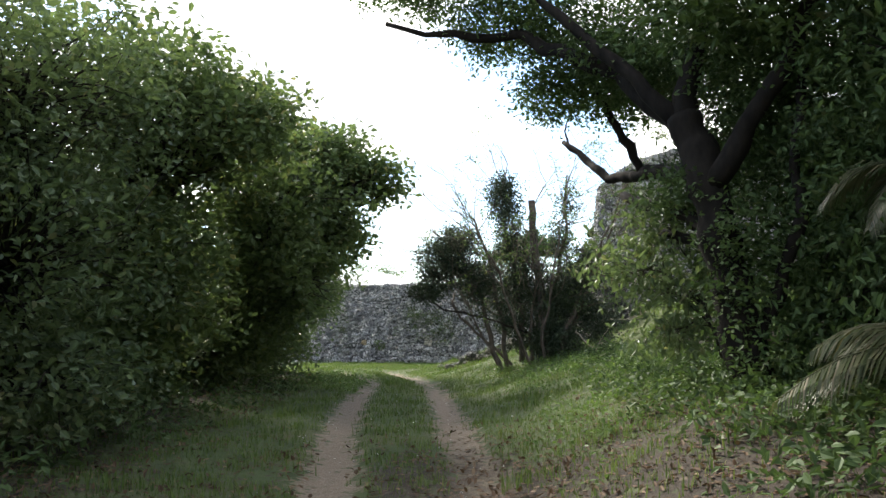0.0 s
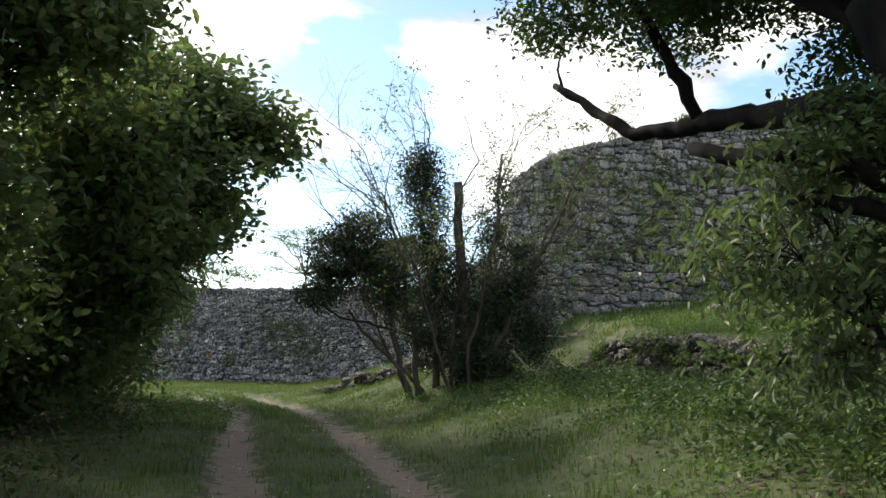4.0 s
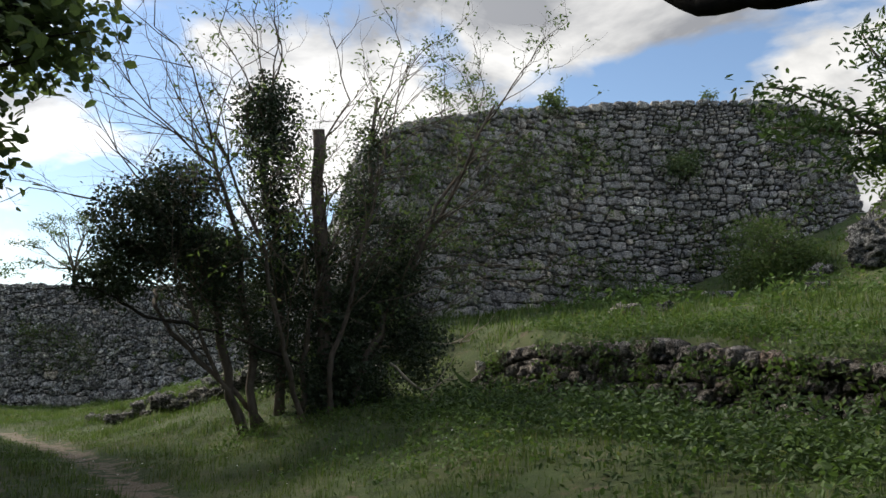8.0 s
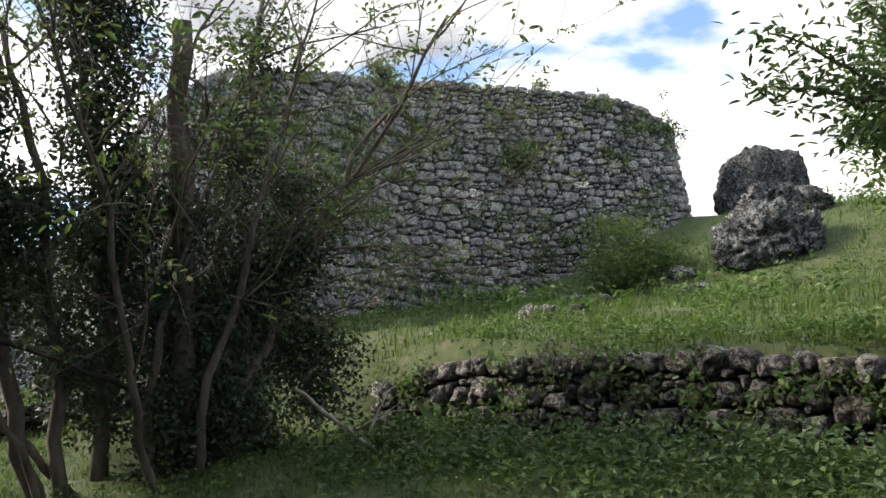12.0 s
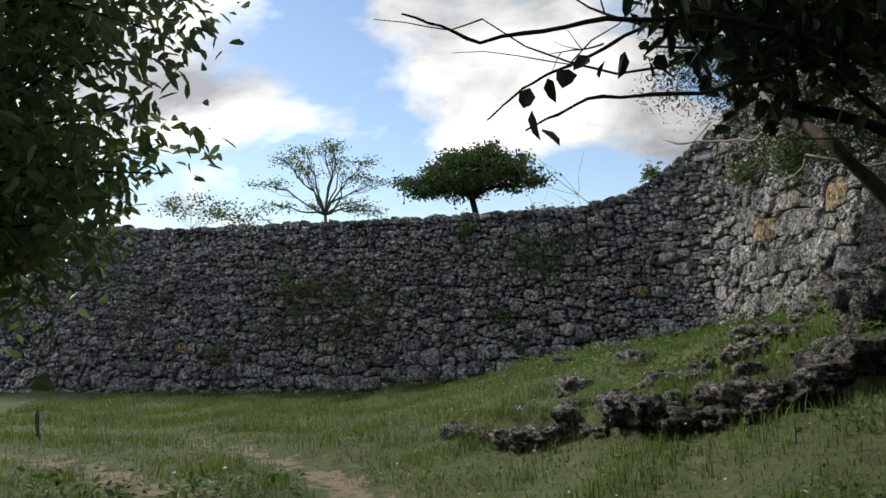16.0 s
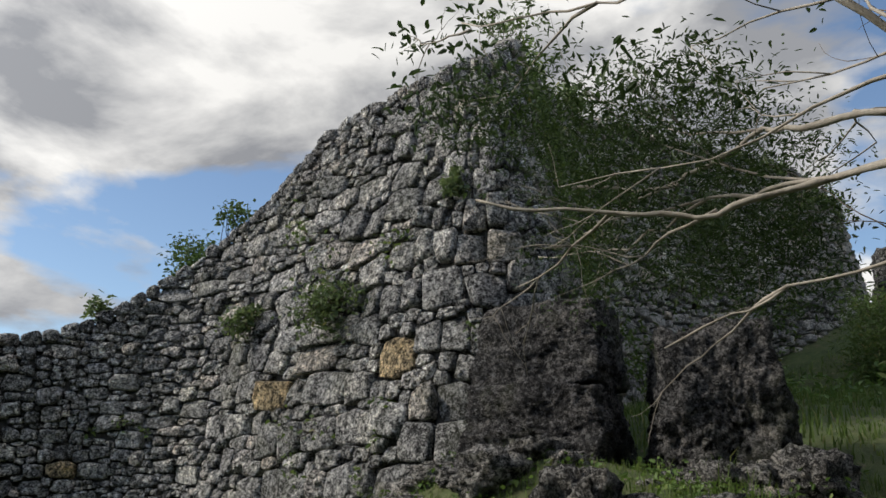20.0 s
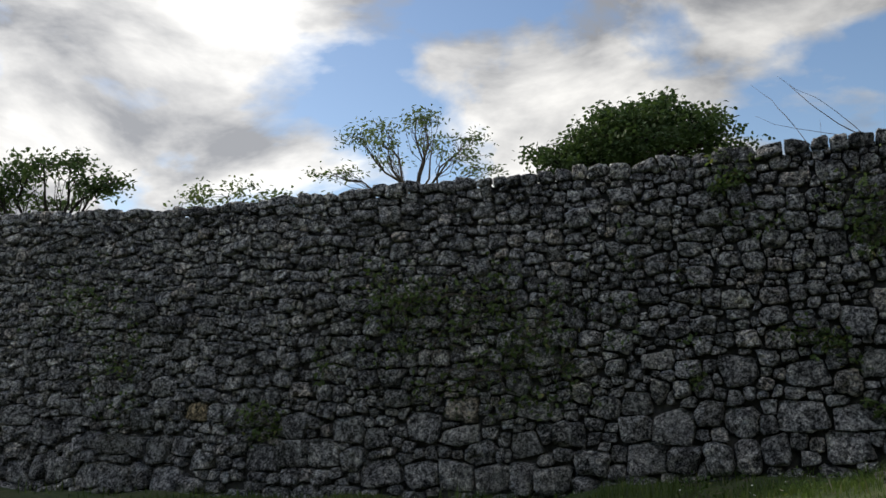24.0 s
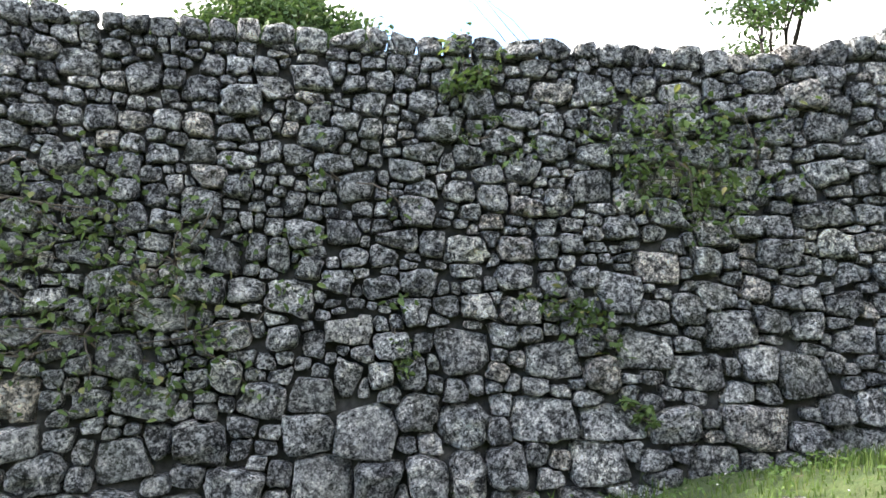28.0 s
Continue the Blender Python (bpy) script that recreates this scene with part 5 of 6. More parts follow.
    limb_part(t, ((-0.1, 20.85, 2.0), (-0.6, 20.72, 2.24), (-1.2, 20.62, 2.2), (-1.55, 20.64, 2.12), (-1.75, 20.68, 2.2)), 0.012, 0.003, M_BARK, 5, "twig", seed=63, gnarl=0.08)
    limb_part(t, ((-0.5, 20.8, 2.15), (-0.95, 20.68, 2.02), (-1.26, 20.63, 1.98), (-1.42, 20.68, 1.9)), 0.008, 0.003, M_BARK, 5, "twig", seed=64, gnarl=0.08)
    for q, d in (((-0.29, 21.5, 2.5), (-0.3, 0.6, 0.3)), ((-0.6, 21.95, 2.6), (-0.6, 0.3, -0.1)), ((-0.7, 20.7, 2.24), (-0.8, 0.3, 0.4)), ((-0.6, 20.75, 2.24), (-0.6, 0.5, 0.5)), ((-1.1, 20.64, 2.2), (-0.8, 0.3, 0.2))):
        branch(tw, rng, q, d, 0.24, 0.005, 1, tips, 0.1)
    child("twig_mass", tw.mesh("twig_mass", M_TWIG), t, "thin bare grey twigs", "stuff")
    cents = np.array([(-1.28, 20.62, 1.97), (-1.33, 20.64, 1.94), (-1.38, 20.66, 1.92), (-1.24, 20.62, 1.96), (-1.42, 20.68, 1.9), (-1.42, 20.67, 1.84), (-1.40, 20.66, 1.79), (-1.18, 20.63, 1.99), (-0.95, 20.68, 2.02), (-1.0, 20.66, 2.14), (-0.98, 20.66, 2.17), (-0.93, 20.67, 2.2)])
    v, f = leaf_arrays(nr, cents + np.array([-0.03, -0.13, 0.08]), 0.085, 0.045, droop=1.2)
    child("hanging_leaves", fast_mesh("hanging_leaves", v, f, M_SHRUBIVY), t)
    crown_part(t, nr, ((-0.62, 20.95, 2.3, 0.2, 0.2, 0.16), (-0.42, 20.9, 2.22, 0.2, 0.2, 0.16), (-0.5, 20.95, 2.45, 0.22, 0.22, 0.14), (-0.75, 21.0, 2.46, 0.16, 0.16, 0.12), (-0.28, 20.86, 2.3, 0.18, 0.18, 0.14)), 620, (0.085, 0.042), M_SHRUBIVY, clump=0.07, per=12, droop=0.8, name="hanging_leaves")
    # pale limbs
    for i, (pts, r0, r1) in enumerate((
            (((1.75, 21.5, 0.5), (1.1, 21.4, 1.1), (0.45, 21.35, 1.7), (0.23, 21.55, 2.08), (0.27, 22.02, 2.35)), 0.038, 0.026),
            (((0.27, 22.02, 2.35), (0.87, 22.6, 2.5), (0.85, 23.0, 2.43), (0.82, 23.38, 2.5), (0.72, 23.9, 2.62)), 0.024, 0.007),
            (((1.2, 21.4, 1.9), (0.73, 22.04, 2.6), (1.0, 22.5, 2.76), (1.24, 22.88, 2.88), (1.43, 23.29, 2.78), (1.5, 23.8, 2.9)), 0.028, 0.008),
            (((0.27, 22.02, 2.35), (0.36, 22.28, 2.57), (0.25, 22.6, 2.95), (0.1, 22.85, 3.35)), 0.024, 0.009),
            (((0.9, 21.5, 1.9), (0.57, 22.18, 2.17), (0.9, 22.8, 2.16), (1.1, 23.3, 2.02)), 0.013, 0.004),
            (((0.73, 22.04, 2.6), (1.0, 22.3, 3.0), (1.4, 22.5, 3.5)), 0.018, 0.006),
            (((0.87, 22.6, 2.5), (1.2, 23.1, 2.62), (1.35, 23.5, 2.5), (1.5, 24.0, 2.58)), 0.014, 0.004),
            (((0.25, 22.6, 2.95), (0.6, 23.3, 3.25), (0.88, 24.05, 3.55)), 0.011, 0.004))):
        limb_part(t, pts, r0 * (0.68 if i else 1), r1 * (0.8 if i else 1), M_PALEBARK if i else M_STEM, 8, "pale_limb" if i else "limb", 20 + i, 0.12)
    pale, ptips = Acc(), []
    for a, d, ln in (((0.85, 23.0, 2.45), (0.3, 1, -0.1), 0.6), ((0.82, 23.38, 2.5), (0.5, 0.8, -0.2), 0.6), ((1.24, 22.88, 2.88), (0.3, 1, 0.3), 0.8), ((1.43, 23.29, 2.8), (0.5, 0.8, -0.1), 0.7), ((1.2, 23.1, 2.62), (0.2, 1, 0.1), 0.7), ((1.4, 22.5, 3.45), (0.3, 0.7, 0.3), 0.8), ((1.0, 22.3, 3.0), (0.6, 0.6, 0.4), 0.8), ((0.6, 23.3, 3.25), (0.6, 0.8, 0.1), 0.7),
                     ((0.36, 22.28, 2.6), (0.6, 0.9, 0.2), 0.9), ((0.1, 22.85, 3.35), (0.5, 0.8, 0.2), 0.6), ((0.88, 24.0, 3.5), (0.3, 1, 0.2), 0.35), ((0.9, 22.8, 2.16), (0.5, 0.9, -0.2), 0.6), ((1.4, 22.5, 3.45), (0.9, 0.2, 0.5), 0.8), ((0.87, 22.6, 2.5), (0.8, 0.5, 0.3), 0.8), ((1.0, 22.5, 2.76), (0.9, 0.3, 0.5), 0.8)):
        branch(pale, rng, a, d, ln, 0.008, 2, ptips, 0.05)
    child("pale_twig_mass", pale.mesh("pale_twig_mass", M_PALEBARK), t, "pale curled bare twigs", "stuff")
    c = [np.array(q) + nr.normal(size=(9, 3)) * 0.06 for q, d in ptips if q.z > 3.0]
    child("leaf_sprays", leaves("leaf_sprays", nr, np.concatenate(c), 0.06, 0.022, M_FEATHER, droop=0.5), t, kind="stuff")
    crown_part(t, nr, ((1.3, 23.6, 2.95, 0.5, 0.5, 0.3), (1.1, 23.2, 2.72, 0.4, 0.4, 0.22), (1.6, 23.3, 3.15, 0.4, 0.4, 0.28), (0.85, 23.7, 3.05, 0.3, 0.3, 0.25), (1.5, 23.0, 2.5, 0.35, 0.35, 0.2), (2.0, 23.3, 2.7, 0.4, 0.4, 0.3), (1.05, 24.05, 3.2, 0.25, 0.25, 0.18), (1.5, 23.6, 2.5, 0.35, 0.35, 0.2), (1.35, 23.2, 3.2, 0.3, 0.3, 0.2), (1.7, 23.0, 2.45, 0.35, 0.35, 0.22), (1.9, 23.0, 3.0, 0.4, 0.4, 0.3)), 16000, (0.034, 0.0095), M_FEATHER, clump=0.1, per=34, droop=0.4, name="feathery_leaves")
    # sprays of leaves at some twig ends
    c = [np.array(q) + nr.normal(size=(5, 3)) * 0.05 for q, d in tips if rng.random() < 0.38 and q.y < 22.0 and q.x > 0.3]
    child("leaf_sprays", leaves("leaf_sprays", nr, np.concatenate(c), 0.075, 0.03, M_CREEPER, droop=0.2), t, kind="stuff")
    for b, n in (((0.05, 20.95, 3.15, 0.72, 0.6, 0.7), 5200), ((-0.2, 20.9, 2.62, 0.45, 0.4, 0.45), 1500), ((0.65, 21.2, 2.75, 0.5, 0.45, 0.55), 2200), ((0.45, 21.1, 3.75, 0.5, 0.42, 0.4), 1500), ((1.0, 21.2, 2.3, 0.32, 0.3, 0.5), 1000),
                 ((1.62, 21.0, 4.35, 0.42, 0.38, 0.75), 2600), ((1.5, 21.0, 5.0, 0.42, 0.36, 0.4), 1300), ((1.75, 21.15, 3.5, 0.32, 0.32, 0.55), 1300), ((1.85, 21.3, 2.6, 0.4, 0.38, 0.5), 1500), ((2.98, 21.05, 3.6, 0.3, 0.3, 0.75), 1300), ((3.1, 20.9, 4.6, 0.28, 0.28, 0.5), 600),
                 ((2.9, 21.25, 1.4, 0.6, 0.45, 0.65), 2600), ((3.0, 21.2, 2.3, 0.55, 0.45, 0.6), 2300), ((2.25, 21.4, 2.1, 0.5, 0.42, 0.6), 1900), ((1.95, 21.6, 1.4, 0.4, 0.38, 0.5), 1200), ((3.6, 21.1, 1.9, 0.5, 0.42, 0.6), 1700), ((3.6, 21.0, 2.75, 0.42, 0.4, 0.42), 1100), ((2.5, 21.1, 1.0, 0.5, 0.4, 0.4), 1200), ((1.6, 21.35, 1.9, 0.4, 0.38, 0.6), 1500), ((3.95, 20.9, 1.5, 0.45, 0.4, 0.6), 1500), ((3.3, 20.8, 2.6, 0.5, 0.4, 0.5), 1700), ((2.7, 20.9, 2.0, 0.5, 0.4, 0.6), 2000), ((2.0, 21.2, 3.0, 0.4, 0.36, 0.5), 1200), ((2.7, 20.85, 1.2, 0.6, 0.4, 0.5), 1700), ((1.1, 21.1, 2.8, 0.4, 0.36, 0.4), 1100), ((3.6, 20.9, 3.3, 0.4, 0.4, 0.4), 900), ((2.4, 21.0, 2.9, 0.3, 0.3, 0.5), 700), ((3.3, 21.2, 1.0, 0.5, 0.4, 0.4), 1000)):
        crown_part(t, nr, (b,), int(n * 1.5), (0.055, 0.038), M_SHRUBIVY, clump=0.12, per=24, droop=0.5, name="ivy_clump", hollow=0.15)
    crown_part(t, nr, ((3.7, 20.7, 3.2, 0.6, 0.5, 0.6), (4.2, 20.4, 2.4, 0.5, 0.5, 0.5), (3.1, 20.7, 4.9, 0.45, 0.4, 0.5), (3.9, 20.3, 4.0, 0.4, 0.4, 0.4), (2.4, 20.6, 3.9, 0.4, 0.4, 0.4), (3.4, 20.6, 2.2, 0.5, 0.4, 0.5)), 1900, (0.06, 0.028), M_DARKLEAF, clump=0.12, per=12, name="leaf_spray")
    return t


shrub_tree()

# the tree at the terrace's end
tree("laurel_tree", (11.2, 15.4), "bushy green tree with spreading branch ends on the terrace", ((11.0, 15.6, 4.6, 1.3, 1.3, 1.3), (10.9, 15.4, 3.2, 1.1, 0.9, 0.8), (11.8, 15.6, 6.3, 1.3, 1.2, 0.9), (10.2, 14.6, 3.0, 0.8, 0.6, 0.6)),
     111, leaf=(0.15, 0.055), count=17000, trunk_r=0.1, bark=M_BARK, foliage=M_LEAF, clump=0.22, twig_leaf=30)
spray = root("laurel_tree", (9.9, 15.9, gz(9.9, 15.9)), "slim laurel with long leafy branches reaching out", "tree")
limb_part(spray, ((9.9, 15.9, gz(9.9, 15.9) - 0.1), (9.8, 16.0, 3.4), (9.3, 16.5, 4.3)), 0.06, 0.045, M_TWIG, name="trunk", seed=31)
sp_r, sp_n, sp_t = random.Random(32), np.random.default_rng(32), []
for k, pts in enumerate((((9.3, 16.5, 4.3), (8.5, 17.0, 4.85), (7.6, 17.6, 5.2)), ((9.0, 16.7, 4.5), (8.4, 17.2, 4.6), (7.9, 17.8, 4.7)), ((9.4, 16.4, 4.2), (8.8, 16.7, 4.2), (8.3, 17.1, 4.05)), ((9.3, 16.5, 4.3), (9.2, 16.7, 5.3), (8.9, 17.0, 6.0)))):
    limb_part(spray, pts, 0.035, 0.012, M_TWIG, 6, seed=40 + k)
    for j in range(9):
        u = 0.25 + 0.75 * j / 8
        q = Vector(pts[0]).lerp(Vector(pts[1]), u * 2) if u < 0.5 else Vector(pts[1]).lerp(Vector(pts[2]), u * 2 - 1)
        sp_t.append(np.array(q) + sp_n.normal(size=(34, 3)) * np.array([0.2, 0.2, 0.11]))
child("crown", leaves("crown", sp_n, np.concatenate(sp_t), 0.15, 0.05, M_IVY, droop=0.0), spray, kind="stuff")
crown_part(spray, sp_n, ((9.7, 16.8, 4.9, 0.6, 0.6, 0.8), (9.9, 16.6, 3.7, 0.65, 0.6, 0.6), (10.2, 16.3, 2.9, 0.6, 0.6, 0.4), (10.0, 16.4, 6.1, 0.8, 0.8, 0.7), (9.5, 17.0, 4.2, 0.4, 0.4, 0.45), (10.6, 15.9, 4.6, 0.7, 0.7, 0.9)), 9500, (0.13, 0.045), M_LIGHTLEAF, clump=0.16, per=26, name="leafy_crown")
tree("light_tree", (8.6, 13.4), "young tree with bright green leaves near the terrace end", ((7.5, 14.2, 4.7, 0.5, 0.5, 0.5), (8.6, 13.8, 5.4, 0.7, 0.7, 0.6), (8.6, 13.6, 3.4, 0.6, 0.6, 0.8)), 112, leaf=(0.15, 0.08), count=2400, trunk_r=0.05, bark=M_TWIG, foliage=M_LIGHTLEAF, clump=0.2, twig_leaf=20, drop=0.8)
tree("wall_foot_shrub", (14.0, 23.3), "feathery green shrub at the foot of the bastion", ((14.0, 23.3, 4.1, 0.8, 0.5, 0.7), (13.5, 23.4, 3.6, 0.7, 0.5, 0.4), (14.5, 23.1, 3.8, 0.6, 0.5, 0.5)), 113, leaf=(0.12, 0.03), count=5000, trunk_r=0.03, bark=M_TWIG, foliage=M_CREEPER, clump=0.2, twig_leaf=30)

# trees that look over the wall
def layers(rng, cx, cy, z, span, n, rise, thick=0.16):
    """Flat pads of leaves, as a wide low dome."""
    out = []
    for k in range(n):
        a, r = 2.4 * k, span * math.sqrt((k + 0.4) / n)
        out.append((cx + r * math.cos(a), cy + r * math.sin(a) * 0.8, z + rise * (1 - (r / span) ** 2) + rng.uniform(-0.07, 0.07), 0.42 + rng.uniform(0, 0.2), 0.42, thick))
    return out


lay = random.Random(77)
tree("umbrella_tree", (4.15, 41.0), "dark flat-crowned umbrella tree beyond the wall", layers(lay, 4.1, 40.7, 5.0, 1.65, 18, 0.9, 0.2) + layers(lay, 3.2, 40.5, 4.75, 1.0, 5, 0.3, 0.2), 120, leaf=(0.10, 0.06), count=14000, trunk_r=0.1, foliage=M_IVY, clump=0.13, twig_leaf=40, fork=0.78)
tree("thin_tree", (0.1, 44.0), "thin airy tree with sparse leaves beyond the wall", layers(lay, 0.1, 44.0, 5.45, 1.9, 11, 1.25, 0.08) + layers(lay, 0.6, 44.0, 4.7, 2.0, 5, 0.2, 0.08), 121, leaf=(0.11, 0.045), count=2300, trunk_r=0.06, bark=M_TWIG, foliage=M_DARKLEAF, clump=0.14, twig_leaf=13, fork=0.68)
tree("scrub_tree", (-7.3, 44.2), "dark scrubby tree beyond the wall", layers(lay, -7.3, 44.2, 5.0, 1.6, 7, 0.7) + layers(lay, -8.9, 44.2, 5.0, 1.0, 4, 0.3), 122, leaf=(0.12, 0.06), count=3600, trunk_r=0.08, foliage=M_IVY, clump=0.16, twig_leaf=26, fork=0.6)
tree("scrub_tree", (10.4, 36.6), "dark scrubby tree with bent branches beyond the wall's curve", ((9.3, 34.2, 6.75, 0.4, 0.35, 0.3), (9.7, 36.0, 5.95, 0.45, 0.4, 0.22), (10.9, 37.0, 6.75, 0.7, 0.6, 0.35), (11.9, 37.8, 6.2, 0.5, 0.5, 0.25), (9.4, 35.4, 6.0, 0.4, 0.3, 0.2)), 123, leaf=(0.12, 0.06), count=1700, trunk_r=0.07, foliage=M_IVY, clump=0.14, twig_leaf=20, fork=0.5)
tree("scrub_tree", (5.1, 37.95), "low green scrub beyond the wall", ((5.1, 37.95, 3.8, 0.7, 0.5, 0.2),), 124, leaf=(0.1, 0.05), count=500, trunk_r=0.03, bark=M_TWIG, clump=0.14, twig_leaf=20, fork=0.6)
tree("scrub_tree", (-3.6, 42.3), "low airy scrub beyond the wall", ((-3.6, 42.3, 4.6, 1.2, 0.7, 0.25), (-2.3, 42.5, 4.35, 0.9, 0.6, 0.2)), 125, leaf=(0.1, 0.05), count=1000, trunk_r=0.03, bark=M_TWIG, foliage=M_DARKLEAF, clump=0.15, twig_leaf=16, fork=0.6)
bare = root("bare_shrub", (4.7, 35.3, gz(4.7, 35.3)), "leafless twiggy shrub sticking up behind the wall", "shrub")
acc, tips = Acc(), []
for k in range(4):
    branch(acc, random.Random(510 + k), (4.7, 35.3, gz(4.7, 35.3)), (0.14 * (k - 1.5), 0, 1), (2.5, 2.9, 2.45, 2.6)[k], 0.02, 2, tips, -0.1)
child("twig_mass", acc.mesh("twig_mass", M_TWIG), bare, kind="stuff")


# ---- plants on the walls ----
def wall_plant(s, z, size, seed, count, leaf, mat, label, name="wall_plant", flat=0.35, hang=0.5, group="plants on the walls"):
    nr = np.random.default_rng(seed)
    rng = random.Random(seed)
    s = s + 0.4 if s > 26.9 else s
    base = Vector(FACE.at(s, z, 0.02))
    n = FACE.normal(s)
    t = root(name, base, label, "plant", group)
    acc = Acc()
    cents = []
    k = max(4, int(count / 14))
    side = Vector((-n.y, n.x, 0)).normalized()
    for i in range(k):
        a, b = nr.normal() * size[0] * (0.75 if flat < 0.5 else 0.5), nr.normal() * size[1] * (0.75 if flat < 0.5 else 0.5)
        s1, z1 = s + a, z + b
        p = Vector(FACE.at(min(43, max(0.2, s1)), z1, 0.04 + flat * abs(nr.normal()) * size[0] * math.exp(-(a * a / size[0] ** 2 + b * b / size[1] ** 2))))
        if i % 2 == 0:
            tube(acc, bent(rng, base, p, 3, 0.2), [0.006, 0.005, 0.004, 0.003], 4)
        cents.append(np.array(p) + nr.normal(size=(14, 3)) * (0.10 if flat < 0.5 else 0.09) * min(1, size[0] * 2.2))
    child("stem_mass", acc.mesh("stem_mass", M_TWIG), t, kind="stuff")
    child("foliage", leaves("foliage", nr, np.concatenate(cents), leaf[0], leaf[1], mat, droop=hang), t, kind="stuff")
    return t


CREEP = "green creeper spreading over the wall stones"
TUFT = "bushy green tuft growing out of the wall"
for i, (s, z, w, h, n, kind) in enumerate((
        (17.41, 2.64, 0.42, 0.3, 700, 0), (17.76, 2.39, 0.3, 0.28, 380, 0), (16.10, 3.12, 0.22, 0.14, 220, 0), (16.26, 2.63, 0.2, 0.16, 110, 0), (13.28, 2.07, 0.55, 0.28, 420, 0), (13.77, 1.24, 0.5, 0.35, 460, 0), (14.27, 1.70, 0.5, 0.3, 320, 0),
        (16.69, 1.49, 0.22, 0.1, 140, 0), (16.96, 1.32, 0.2, 0.12, 120, 0), (17.24, 0.77, 0.08, 0.14, 60, 0), (12.78, 2.04, 0.6, 0.2, 520, 0), (11.01, 0.76, 0.28, 0.16, 260, 0), (14.38, 1.24, 0.4, 0.3, 240, 0), (8.97, 1.45, 0.35, 0.4, 320, 0),
        (8.19, 2.17, 0.5, 0.3, 340, 0), (12.04, 1.34, 0.2, 0.2, 120, 0), (15.61, 1.39, 0.2, 0.15, 80, 0), (13.08, 1.55, 0.5, 0.4, 300, 0), (15.28, 2.27, 0.3, 0.3, 130, 0), (18.16, 2.69, 0.3, 0.2, 120, 0),
        (21.45, 3.46, 0.24, 0.24, 640, 1), (23.1, 3.42, 0.32, 0.3, 1150, 1), (25.01, 4.47, 0.16, 0.14, 280, 1), (23.93, 3.82, 0.3, 0.2, 110, 0), (22.23, 4.44, 0.35, 0.3, 160, 0), (19.92, 2.27, 0.2, 0.2, 60, 0), (22.99, 2.07, 0.4, 0.3, 120, 0), (24.10, 1.96, 0.2, 0.3, 90, 0), (25.72, 3.00, 0.3, 0.2, 110, 0),
        (29.15, 6.20, 0.9, 0.5, 700, 0), (27.63, 5.47, 0.7, 0.6, 600, 0), (28.14, 4.34, 0.7, 0.8, 600, 0), (30.78, 5.63, 0.8, 0.6, 500, 0),
        (35.32, 6.64, 0.5, 0.42, 1100, 1), (32.22, 8.21, 0.32, 0.28, 600, 1), (33.06, 6.74, 0.7, 0.7, 800, 0), (31.35, 6.02, 0.8, 0.8, 900, 0), (30.78, 4.71, 0.8, 0.5, 600, 0), (33.44, 7.20, 0.5, 0.3, 260, 0), (38.68, 7.63, 0.7, 0.3, 360, 0), (37.52, 8.16, 0.4, 0.2, 220, 1), (35.20, 7.75, 0.4, 0.2, 160, 0),
        (38.68, 5.62, 0.6, 0.4, 260, 0), (34.67, 5.03, 0.7, 0.4, 300, 0), (33.52, 3.63, 0.8, 0.4, 420, 0), (35.74, 4.29, 0.7, 0.5, 380, 0), (40.14, 7.62, 0.5, 0.4, 300, 0), (29.52, 4.24, 0.7, 0.6, 420, 0), (32.32, 3.46, 0.7, 0.3, 320, 0), (36.84, 5.11, 0.5, 0.4, 200, 0), (30.20, 7.71, 0.5, 0.2, 200, 0), (36.37, 4.42, 0.5, 0.5, 260, 0), (37.86, 6.76, 0.5, 0.3, 160, 0))):
    wall_plant(s, z, (w, h), 600 + i, int(n * (0.75 if s < 26 else 0.95)), (0.065, 0.038) if s < 26 else (0.10, 0.05), M_DARKLEAF if kind else M_CREEPER, (CREEP, TUFT)[kind], name=("creeper", "wall_tuft")[kind], flat=(0.12, 0.9)[kind])
for i, (s, dz, hgt) in enumerate(((19.42, 0.0, 0.22), (30.0, 0.0, 1.5), (29.15, 0.0, 0.8), (36.17, 0.0, 0.3), (40.81, -0.35, 0.7))):
    s = s + 0.4 if s > 26.9 else s
    b = Vector(FACE.at(s, wall_top(s) + dz - 0.05, -0.15))
    t = root("wall_top_sapling", b, "small leafy sapling rooted on top of the wall", "plant", "saplings on the walls")
    rng, nr, acc, tips = random.Random(700 + i), np.random.default_rng(700 + i), Acc(), []
    for k in range(3):
        branch(acc, rng, b, (rng.gauss(0, 0.35), rng.gauss(0, 0.35), 1), hgt * 0.7, 0.011, 1, tips)
    child("stem_mass", acc.mesh("stem_mass", M_TWIG), t, kind="stuff")
    child("foliage", leaves("foliage", nr, np.concatenate([np.array(p) + nr.normal(size=(16, 3)) * 0.07 for p, d in tips]), 0.10, 0.04, M_DARKLEAF, droop=0.1), t, kind="stuff")


# ---- fallen wood and odd leaves ----
def dead_branch(pts, r0, r1, label, seed):
    t = root("fallen_branch", pts[0], label, "branch")
    limb_part(t, pts, r0, r1, M_DEADWOOD, 6, "stick", seed)
    tw, tips = Acc(), []
    rng = random.Random(seed)
    for k in range(3):
        branch(tw, rng, Vector(pts[-2]).lerp(Vector(pts[-1]), 0.3 * k), (rng.gauss(0.3, 0.4), rng.gauss(0, 0.4), rng.uniform(0.1, 0.7)), 0.45, r1, 1, tips)
    child("twig_mass", tw.mesh("twig_mass", M_DEADWOOD), t, kind="stuff")


